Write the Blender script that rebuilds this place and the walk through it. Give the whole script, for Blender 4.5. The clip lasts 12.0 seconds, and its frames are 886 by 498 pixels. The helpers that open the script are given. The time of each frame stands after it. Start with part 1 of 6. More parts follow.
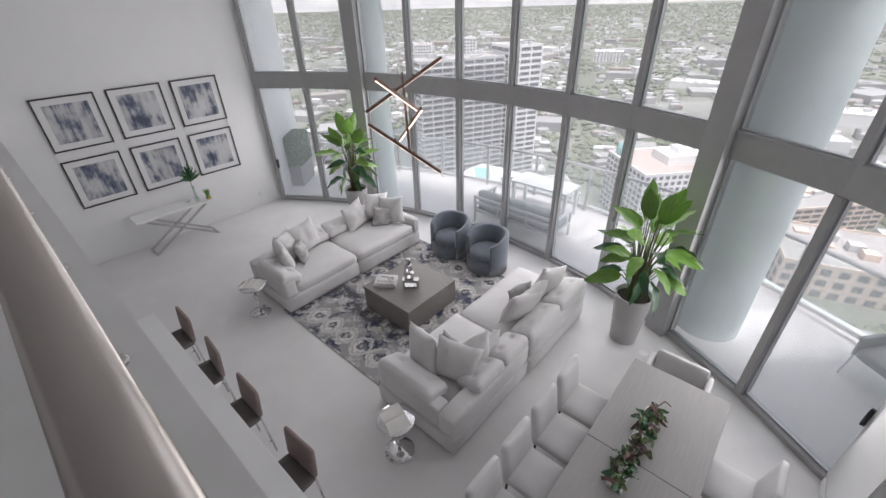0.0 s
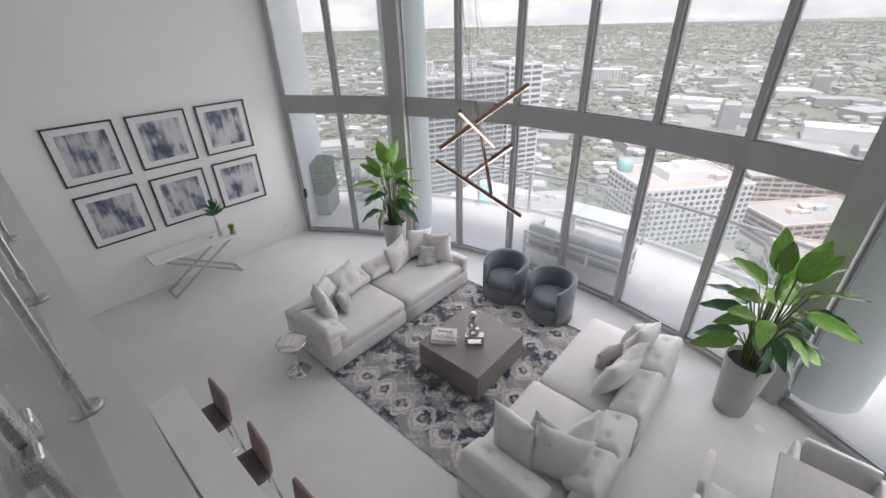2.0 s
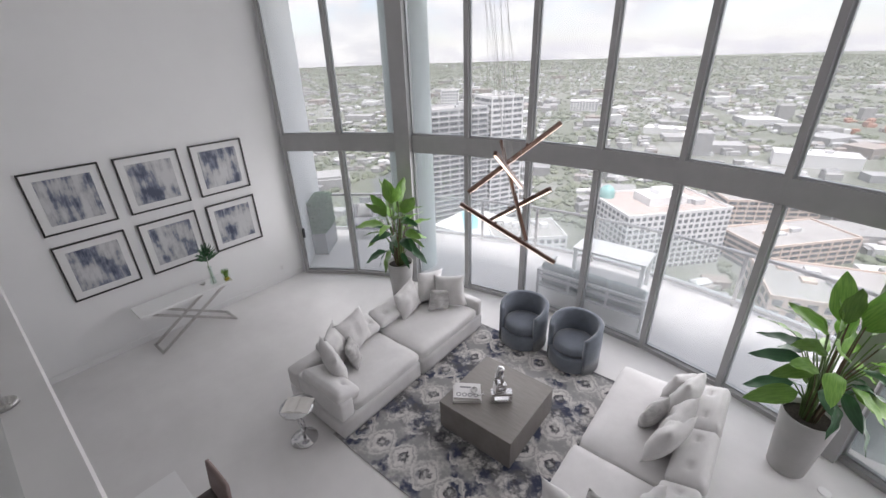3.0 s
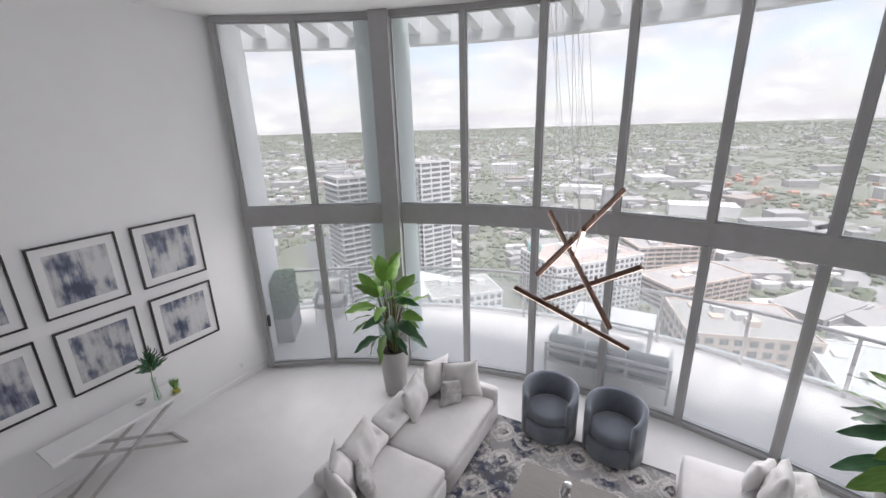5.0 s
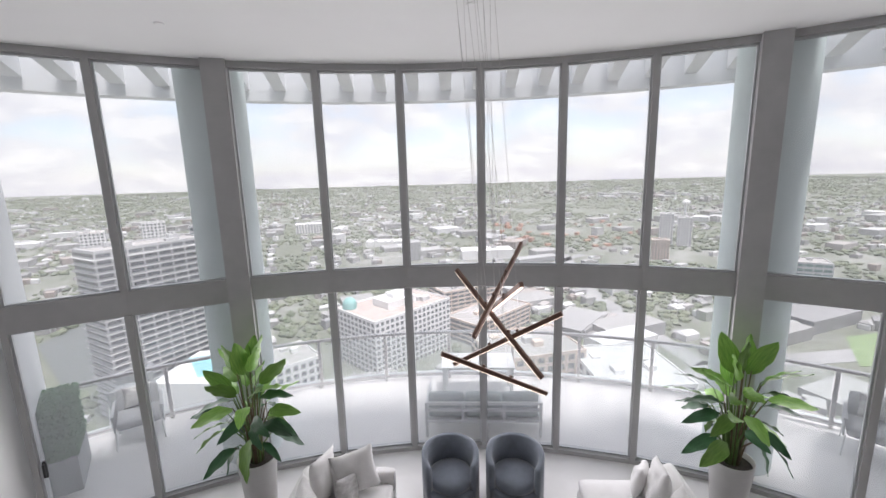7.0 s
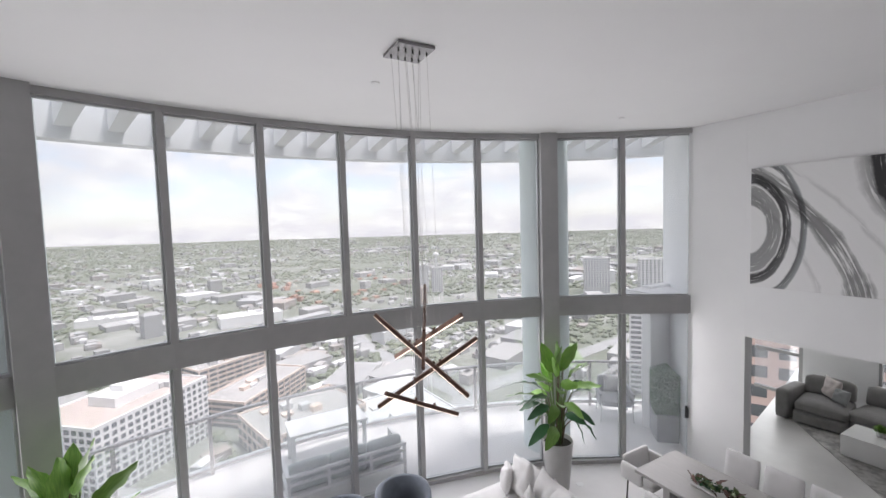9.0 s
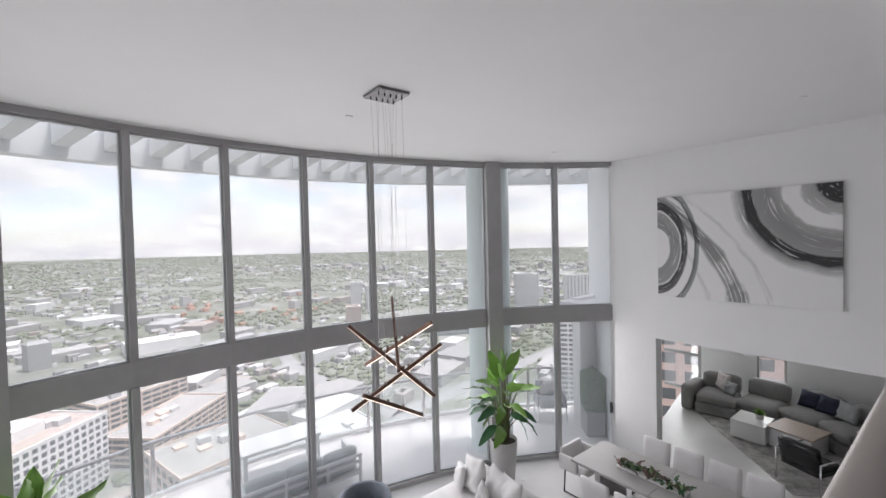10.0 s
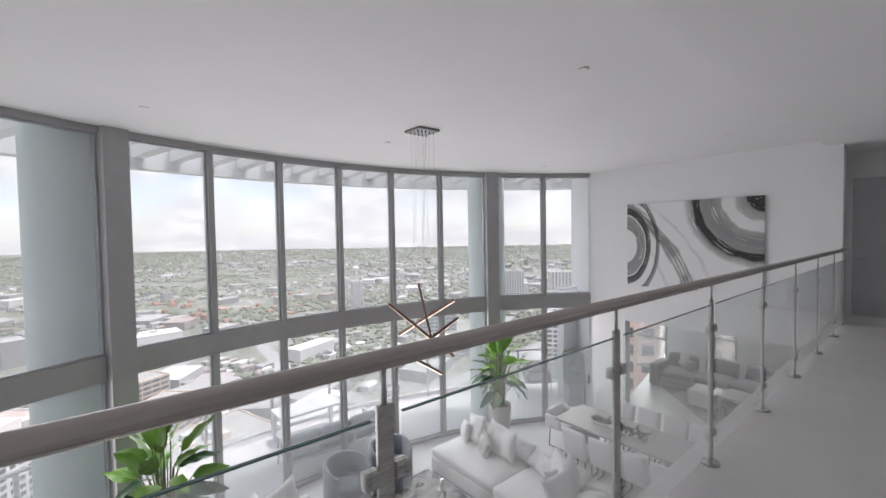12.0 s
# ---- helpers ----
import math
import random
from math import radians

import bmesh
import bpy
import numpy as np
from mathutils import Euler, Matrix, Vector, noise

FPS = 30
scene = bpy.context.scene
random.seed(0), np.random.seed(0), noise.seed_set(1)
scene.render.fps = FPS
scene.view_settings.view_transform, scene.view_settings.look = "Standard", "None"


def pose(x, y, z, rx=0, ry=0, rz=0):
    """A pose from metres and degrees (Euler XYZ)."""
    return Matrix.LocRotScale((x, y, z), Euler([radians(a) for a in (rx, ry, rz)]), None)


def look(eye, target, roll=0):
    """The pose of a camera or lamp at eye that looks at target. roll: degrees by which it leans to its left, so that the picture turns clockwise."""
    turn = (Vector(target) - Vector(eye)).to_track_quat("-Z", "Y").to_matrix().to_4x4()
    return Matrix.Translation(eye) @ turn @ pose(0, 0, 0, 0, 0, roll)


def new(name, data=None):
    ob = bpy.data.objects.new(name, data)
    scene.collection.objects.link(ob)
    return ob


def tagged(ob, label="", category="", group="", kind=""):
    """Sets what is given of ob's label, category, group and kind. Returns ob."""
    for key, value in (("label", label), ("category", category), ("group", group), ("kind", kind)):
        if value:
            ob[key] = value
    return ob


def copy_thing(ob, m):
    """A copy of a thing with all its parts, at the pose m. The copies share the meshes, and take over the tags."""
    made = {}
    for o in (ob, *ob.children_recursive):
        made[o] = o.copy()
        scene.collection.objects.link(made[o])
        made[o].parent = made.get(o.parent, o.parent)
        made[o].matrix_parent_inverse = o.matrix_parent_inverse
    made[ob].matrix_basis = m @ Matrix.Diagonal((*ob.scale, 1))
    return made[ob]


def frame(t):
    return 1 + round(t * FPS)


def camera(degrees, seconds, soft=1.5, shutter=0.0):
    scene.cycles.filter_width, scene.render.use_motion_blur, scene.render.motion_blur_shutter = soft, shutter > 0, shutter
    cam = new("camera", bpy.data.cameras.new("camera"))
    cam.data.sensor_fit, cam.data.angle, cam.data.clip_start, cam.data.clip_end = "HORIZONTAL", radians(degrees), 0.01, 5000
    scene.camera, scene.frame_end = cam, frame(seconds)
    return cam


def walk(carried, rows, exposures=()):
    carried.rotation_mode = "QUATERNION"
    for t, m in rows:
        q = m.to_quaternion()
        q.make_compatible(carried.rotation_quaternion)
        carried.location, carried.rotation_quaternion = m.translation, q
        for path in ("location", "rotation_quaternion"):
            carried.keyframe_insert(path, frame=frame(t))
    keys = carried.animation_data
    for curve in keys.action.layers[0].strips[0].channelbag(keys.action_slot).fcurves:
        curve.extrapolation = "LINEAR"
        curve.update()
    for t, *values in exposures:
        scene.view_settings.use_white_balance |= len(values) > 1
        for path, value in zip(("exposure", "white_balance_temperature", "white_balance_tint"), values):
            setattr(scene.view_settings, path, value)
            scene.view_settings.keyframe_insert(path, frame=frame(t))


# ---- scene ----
cam = camera(94.2, 12.0)
PATH = [
    (0, (0.404, 0.097, 4.402), (-0.74, 1.359, 3.354), -1.6),
    (0.5, (0.059, 0.127, 4.401), (-1.093, 1.382, 3.353), -1.5),
    (1, (-0.276, 0.184, 4.397), (-1.432, 1.435, 3.348), -1.6),
    (1.5, (-0.595, 0.197, 4.404), (-1.748, 1.452, 3.358), -1.7),
    (2, (-0.953, 0.213, 4.4), (-2.121, 1.503, 3.415), -1.6),
    (2.5, (-1.292, 0.259, 4.412), (-2.47, 1.584, 3.486), -1.6),
    (3, (-1.612, 0.311, 4.416), (-2.769, 1.694, 3.551), -1.8),
    (5, (-3.01, 0.4, 4.384), (-3.961, 2.053, 3.781), -1.7),
    (5.5, (-3.256, 0.501, 4.41), (-4.081, 2.241, 3.87), -1.7),
    (6, (-3.489, 0.545, 4.431), (-4.084, 2.392, 3.947), -1.7),
    (6.5, (-3.695, 0.525, 4.458), (-4.063, 2.442, 4.022), -1.7),
    (7, (-3.959, 0.437, 4.417), (-4.066, 2.401, 4.057), -1.6),
    (9, (-5.408, 0.288, 4.408), (-4.451, 2.04, 4.288), -1.7),
    (9.5, (-5.694, 0.152, 4.405), (-4.591, 1.819, 4.342), -1.5),
    (10, (-5.999, 0.003, 4.444), (-4.773, 1.583, 4.398), -1.4),
    (10.5, (-6.314, -0.137, 4.461), (-5.034, 1.399, 4.409), -1.2),
    (11, (-6.653, -0.294, 4.477), (-5.361, 1.231, 4.418), -1.1),
    (11.5, (-6.964, -0.57, 4.478), (-5.679, 0.96, 4.418), -1.1),
    (12, (-7.251, -0.862, 4.483), (-5.974, 0.676, 4.42), -1.0),
]
walk(cam, [(t, look(eye, target, roll)) for t, eye, target, roll in PATH])

# ---- light ----
EXPOSURE = 1.02
scene.view_settings.exposure = EXPOSURE
SUN_EL, SUN_AZ = 75.0, 122.0      # a hazy sun, high behind the building
SKY_STRENGTH = 0.15


def node(tree, kind, **values):
    n = tree.nodes.new(kind)
    for key, value in values.items():
        n.inputs[key.replace("_", " ")].default_value = value
    return n


def ramp(tree, fac, stops):
    n = tree.nodes.new("ShaderNodeValToRGB")
    el = n.color_ramp.elements
    while len(el) < len(stops):
        el.new(0.5)
    for e, (p, c) in zip(el, stops):
        e.position = p
        e.color = (*c, 1.0) if len(c) == 3 else c
    tree.links.new(fac, n.inputs[0])
    return n.outputs[0]


def maths(tree, op, a, b=None):
    n = tree.nodes.new("ShaderNodeMath")
    n.operation = op
    for i, v in enumerate((a, b)):
        if v is None:
            continue
        if isinstance(v, (int, float)):
            n.inputs[i].default_value = v
        else:
            tree.links.new(v, n.inputs[i])
    return n.outputs[0]


def mix(tree, fac, a, b):
    n = tree.nodes.new("ShaderNodeMix")
    n.data_type = "RGBA"
    for slot, v in ((0, fac), (6, a), (7, b)):
        if isinstance(v, (int, float)):
            n.inputs[slot].default_value = v
        elif isinstance(v, tuple):
            n.inputs[slot].default_value = (*v, 1.0)
        else:
            tree.links.new(v, n.inputs[slot])
    return n.outputs[2]


world = bpy.data.worlds.new("world")
scene.world = world
world.use_nodes = True
wt = world.node_tree
wt.nodes.clear()
sky = wt.nodes.new("ShaderNodeTexSky")
sky.sky_type = "NISHITA"
sky.sun_disc = False
sky.sun_elevation = radians(SUN_EL)
sky.sun_rotation = radians(SUN_AZ)
sky.air_density, sky.dust_density, sky.ozone_density = 1.0, 0.4, 1.6
wc = wt.nodes.new("ShaderNodeTexCoord")
wm = node(wt, "ShaderNodeMapping")
wm.inputs["Scale"].default_value = (1.0, 1.0, 2.6)
wt.links.new(wc.outputs["Generated"], wm.inputs[0])
wn = node(wt, "ShaderNodeTexNoise", Scale=5.5, Detail=10.0, Roughness=0.62)
wt.links.new(wm.outputs[0], wn.inputs[0])
cover = ramp(wt, wn.outputs["Fac"], [(0.40, (0.70, 0.70, 0.70)), (0.54, (1, 1, 1))])
wn2 = node(wt, "ShaderNodeTexNoise", Scale=11.0, Detail=9.0, Roughness=0.6)
wt.links.new(wm.outputs[0], wn2.inputs[0])
wz = wt.nodes.new("ShaderNodeSeparateXYZ")
wt.links.new(wc.outputs["Generated"], wz.inputs[0])
cover = maths(wt, "MAXIMUM", cover, ramp(wt, wz.outputs["Z"], [(0.0, (1, 1, 1)), (0.10, (0, 0, 0))]))
shade = ramp(wt, wn2.outputs["Fac"], [(0.36, (3.15, 3.10, 3.42)), (0.50, (3.55, 3.49, 3.68)), (0.60, (4.2, 4.12, 4.18))])
wcol = mix(wt, maths(wt, "MULTIPLY", cover, 0.96), sky.outputs[0], shade)
wb = node(wt, "ShaderNodeBackground", Strength=SKY_STRENGTH)
wt.links.new(wcol, wb.inputs[0])
wo = wt.nodes.new("ShaderNodeOutputWorld")
wt.links.new(wb.outputs[0], wo.inputs[0])

sun = new("sun", bpy.data.lights.new("sun", "SUN"))
sun.data.energy, sun.data.angle, sun.data.color = 3.3, radians(9.0), (1.0, 0.965, 0.965)
# the sky's sun_rotation turns clockwise from +y
sdir = Vector((math.sin(radians(SUN_AZ)) * math.cos(radians(SUN_EL)), math.cos(radians(SUN_AZ)) * math.cos(radians(SUN_EL)), math.sin(radians(SUN_EL))))
sun.matrix_world = look(sdir * 50, (0, 0, 0))


# daylight through the four stretches of the window wall: centre on the arc, turn, width, height, watts
WINDOW_LIGHT = 39.0
for ang, width in ((-11.0, 3.2), (11.0, 3.2), (-31.6, 2.2), (31.6, 2.2)):
    a = radians(1.03 + ang)
    r = 8.72 * math.cos(math.asin(width / 2 / 8.72)) - 0.05
    for z, height, share in ((1.72, 2.0, 1.38), (4.42, 2.7, 0.27)):
        lamp = new("window_light", bpy.data.lights.new("window_light", "AREA"))
        lamp.data.shape, lamp.data.size, lamp.data.size_y = "RECTANGLE", width, height
        lamp.data.energy, lamp.data.color = share * WINDOW_LIGHT * width * height / 17.0, (1.0, 0.955, 0.985)
        x, y = -3.862 + r * math.sin(a), -2.213 + r * math.cos(a)
        lamp.matrix_world = look((x, y, z), (x - math.sin(a), y - math.cos(a), z))

# the den's windows
for x, y, z, width, height, watts in ((6.5, 5.15, 1.4, 0.9, 2.4, 10.0), (6.5, 3.05, 1.5, 0.5, 1.3, 5.0)):
    lamp = new("window_light", bpy.data.lights.new("window_light", "AREA"))
    lamp.data.shape, lamp.data.size, lamp.data.size_y, lamp.data.energy = "RECTANGLE", width, height, watts
    lamp.matrix_world = look((x, y, z), (x - 1, y - 0.35, z))


# ---- materials ----
def mat(name, c1, c2=None, scale=6.0, rough=0.5, metal=0.0, bump=0.0, bscale=120.0, stretch=(1, 1, 1), rvar=0.08, vary=0.0, sheen=0.0, lo=0.35, hi=0.65):
    """A surface with two scales of variation: slow tone changes and a fine grain in relief."""
    m = bpy.data.materials.new(name)
    m.use_nodes = True
    t = m.node_tree
    p = t.nodes["Principled BSDF"]
    c2 = c2 or tuple(v * 0.9 for v in c1)
    tc = t.nodes.new("ShaderNodeTexCoord")
    mp = t.nodes.new("ShaderNodeMapping")
    mp.inputs["Scale"].default_value = stretch
    t.links.new(tc.outputs["Object"], mp.inputs[0])
    n1 = node(t, "ShaderNodeTexNoise", Scale=scale, Detail=7.0, Roughness=0.6)
    t.links.new(mp.outputs[0], n1.inputs[0])
    col = ramp(t, n1.outputs["Fac"], [(lo, c1), (hi, c2)])
    if vary:
        oi = t.nodes.new("ShaderNodeObjectInfo")
        hs = t.nodes.new("ShaderNodeHueSaturation")
        t.links.new(maths(t, "ADD", maths(t, "MULTIPLY", oi.outputs["Random"], 2 * vary), 1.0 - vary), hs.inputs["Value"])
        t.links.new(col, hs.inputs["Color"])
        col = hs.outputs[0]
    t.links.new(col, p.inputs["Base Color"])
    n2 = node(t, "ShaderNodeTexNoise", Scale=bscale, Detail=4.0)
    t.links.new(mp.outputs[0], n2.inputs[0])
    t.links.new(maths(t, "ADD", maths(t, "MULTIPLY", n2.outputs["Fac"], 2 * rvar), rough - rvar), p.inputs["Roughness"])
    p.inputs["Metallic"].default_value = metal
    if sheen:
        p.inputs["Sheen Weight"].default_value = sheen
    if bump:
        b = node(t, "ShaderNodeBump", Strength=bump, Distance=0.004)
        t.links.new(n2.outputs["Fac"], b.inputs["Height"])
        t.links.new(b.outputs[0], p.inputs["Normal"])
    return m


WALL = mat("wall_paint", (0.87, 0.872, 0.875), (0.845, 0.848, 0.852), 1.2, 0.6, bump=0.05, bscale=260)
CEIL = mat("ceiling_paint", (0.87, 0.868, 0.868), (0.85, 0.848, 0.848), 0.8, 0.7, bump=0.05, bscale=200)
FLOOR = mat("porcelain_floor", (0.775, 0.765, 0.76), (0.715, 0.705, 0.70), 1.5, 0.32, bump=0.02, bscale=60)
STONE = mat("terrace_stone", (0.80, 0.79, 0.78), (0.74, 0.73, 0.72), 2.5, 0.6, bump=0.2, bscale=90)
WHITE = mat("white_stucco", (0.82, 0.83, 0.84), (0.74, 0.76, 0.77), 1.5, 0.75, bump=0.2, bscale=120)
COLUMN = mat("pale_green_column", (0.76, 0.86, 0.855), (0.71, 0.81, 0.805), 1.5, 0.6, bump=0.1, bscale=80)
FRAME = mat("grey_aluminium", (0.44, 0.436, 0.438), (0.405, 0.402, 0.404), 4.0, 0.45, metal=0.15, bump=0.03, bscale=300)
FRAME_LIGHT = mat("silver_bead", (0.55, 0.56, 0.57), (0.47, 0.48, 0.49), 4.0, 0.35, metal=0.6)
STEEL = mat("brushed_steel", (0.62, 0.61, 0.60), (0.50, 0.49, 0.48), 3.0, 0.28, metal=1.0, bump=0.06, bscale=90, stretch=(0.2, 6, 6))
RAIL = mat("satin_handrail", (0.50, 0.465, 0.44), (0.45, 0.415, 0.39), 1.2, 0.24, metal=1.0, bump=0.015, bscale=400, stretch=(0.3, 1, 1), rvar=0.03)
CHROME = mat("chrome", (0.75, 0.75, 0.76), (0.68, 0.68, 0.69), 3.0, 0.12, metal=1.0)
LINEN = mat("white_linen", (0.76, 0.75, 0.748), (0.71, 0.70, 0.698), 5.0, 0.9, bump=0.35, bscale=420, sheen=0.3)
LINEN2 = mat("ivory_pillow", (0.72, 0.71, 0.705), (0.65, 0.64, 0.635), 7.0, 0.9, bump=0.4, bscale=380, sheen=0.3)
BLUE = mat("slate_blue_velvet", (0.175, 0.20, 0.245), (0.13, 0.15, 0.185), 5.0, 0.8, bump=0.3, bscale=300, sheen=0.5)
TAUPE = mat("taupe_veneer", (0.265, 0.245, 0.23), (0.215, 0.20, 0.187), 5.0, 0.42, bump=0.12, bscale=60, stretch=(1, 12, 1))
TABLE = mat("greige_tabletop", (0.43, 0.42, 0.41), (0.385, 0.375, 0.367), 4.0, 0.4, bump=0.08, bscale=60, stretch=(14, 1, 1))
LEATHER = mat("white_leatherette", (0.74, 0.73, 0.73), (0.69, 0.68, 0.68), 4.0, 0.5, bump=0.1, bscale=220)
STOOL = mat("mauve_taupe_fabric", (0.30, 0.235, 0.225), (0.25, 0.195, 0.185), 6.0, 0.8, bump=0.3, bscale=300)
STOOLD = mat("dark_taupe_fabric", (0.16, 0.14, 0.135), (0.13, 0.115, 0.11), 6.0, 0.8, bump=0.3, bscale=300)
QUARTZ = mat("white_quartz", (0.90, 0.90, 0.90), (0.87, 0.87, 0.87), 3.0, 0.2)
POT = mat("grey_planter", (0.46, 0.455, 0.45), (0.42, 0.415, 0.41), 4.0, 0.6, bump=0.15, bscale=150)
SOIL = mat("dark_soil", (0.06, 0.05, 0.045), (0.03, 0.025, 0.02), 30.0, 0.95, bump=1.0, bscale=60)
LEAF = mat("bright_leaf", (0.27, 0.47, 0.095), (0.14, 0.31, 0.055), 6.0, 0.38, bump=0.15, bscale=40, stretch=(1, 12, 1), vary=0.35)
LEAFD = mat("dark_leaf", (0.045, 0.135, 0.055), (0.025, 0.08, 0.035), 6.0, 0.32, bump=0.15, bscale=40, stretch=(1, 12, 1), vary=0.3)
STEM = mat("leaf_stalk", (0.13, 0.22, 0.06), (0.10, 0.15, 0.05), 8.0, 0.5)
WOODY = mat("dry_stalk", (0.16, 0.11, 0.07), (0.10, 0.07, 0.045), 12.0, 0.8)
BLACK = mat("black_frame", (0.03, 0.03, 0.03), (0.02, 0.02, 0.02), 8.0, 0.4)
MATBOARD = mat("white_mat_board", (0.82, 0.82, 0.82), (0.79, 0.79, 0.79), 8.0, 0.8)
PAPER = mat("paper", (0.80, 0.78, 0.75), (0.74, 0.72, 0.69), 9.0, 0.8)
PRINT = mat("grey_print", (0.25, 0.25, 0.26), (0.20, 0.20, 0.21), 9.0, 0.7)
BRONZE = mat("copper_bronze", (0.19, 0.115, 0.09), (0.14, 0.085, 0.068), 6.0, 0.35, metal=0.7)
PALEGREEN = mat("pale_green_cushion", (0.50, 0.55, 0.535), (0.44, 0.49, 0.475), 5.0, 0.9, bump=0.3, bscale=300)
WHITEMETAL = mat("white_powder_coat", (0.80, 0.82, 0.82), (0.75, 0.77, 0.77), 5.0, 0.4)
HEDGE = mat("boxwood", (0.15, 0.30, 0.16), (0.095, 0.20, 0.105), 20.0, 0.6, vary=0.25)
PLANTER = mat("slate_planter", (0.34, 0.35, 0.355), (0.28, 0.29, 0.295), 6.0, 0.6)
GREYCUSHION = mat("grey_outdoor_fabric", (0.36, 0.37, 0.38), (0.31, 0.32, 0.33), 6.0, 0.9, bump=0.3, bscale=300)
DENSOFA = mat("charcoal_upholstery", (0.25, 0.245, 0.245), (0.205, 0.20, 0.20), 5.0, 0.9, bump=0.35, bscale=300, sheen=0.2)
NAVY = mat("navy_fabric", (0.02, 0.025, 0.05), (0.015, 0.018, 0.04), 5.0, 0.85)
BLUSH = mat("blush_knit", (0.60, 0.55, 0.54), (0.52, 0.47, 0.46), 9.0, 0.9, bump=0.5, bscale=180)
DOORP = mat("grey_white_door", (0.62, 0.63, 0.66), (0.59, 0.60, 0.63), 3.0, 0.45)
BLACKGLASS = mat("dark_lacquer", (0.02, 0.02, 0.022), (0.012, 0.012, 0.014), 4.0, 0.12)
SPECKLE = mat("speckled_rug", (0.58, 0.57, 0.56), (0.30, 0.295, 0.29), 4.5, 0.95, bump=0.5, bscale=160, lo=0.42, hi=0.62)


def glass(name, tint, gloss=1.0, haze=0.0):
    m = bpy.data.materials.new(name)
    m.use_nodes = True
    t = m.node_tree
    t.nodes.clear()
    tr = t.nodes.new("ShaderNodeBsdfTransparent")
    tr.inputs[0].default_value = (*tint, 1)
    gl = t.nodes.new("ShaderNodeBsdfGlossy")
    gl.inputs["Roughness"].default_value = 0.01
    lw = t.nodes.new("ShaderNodeLayerWeight")
    lw.inputs["Blend"].default_value = 0.5
    sheen = maths(t, "ADD", maths(t, "MULTIPLY", maths(t, "POWER", lw.outputs["Facing"], 5.0), 0.85), 0.035)
    ms = t.nodes.new("ShaderNodeMixShader")
    t.links.new(maths(t, "MULTIPLY", sheen, gloss), ms.inputs[0])
    clear = tr.outputs[0]
    if haze:
        # a translucent layer that scatters daylight, in place of haze in the air; clouds the balustrade too
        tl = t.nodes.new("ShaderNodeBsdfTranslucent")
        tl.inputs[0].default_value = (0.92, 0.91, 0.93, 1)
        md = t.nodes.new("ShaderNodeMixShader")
        md.inputs[0].default_value = haze
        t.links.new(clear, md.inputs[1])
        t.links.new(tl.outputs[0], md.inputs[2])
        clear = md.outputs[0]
    t.links.new(clear, ms.inputs[1])
    t.links.new(gl.outputs[0], ms.inputs[2])
    o = t.nodes.new("ShaderNodeOutputMaterial")
    t.links.new(ms.outputs[0], o.inputs[0])
    return m


# haze over the city is put into the window panes
GLASS = glass("window_glass", (0.985, 0.985, 0.99), haze=0.14)
RAILGLASS = glass("balustrade_glass", (0.96, 0.985, 0.975), haze=0.10)
VASEGLASS = glass("clear_vase", (0.93, 0.97, 0.95))
GREENEDGE = mat("green_glass_edge", (0.11, 0.21, 0.19), (0.08, 0.165, 0.15), 5.0, 0.15)


def glow(name, colour, strength):
    m = bpy.data.materials.new(name)
    m.use_nodes = True
    p = m.node_tree.nodes["Principled BSDF"]
    p.inputs["Base Color"].default_value = (0.8, 0.75, 0.7, 1)
    p.inputs["Emission Color"].default_value = (*colour, 1)
    p.inputs["Emission Strength"].default_value = strength
    return m


LED = glow("led_strip", (1.0, 0.76, 0.62), 1.1)


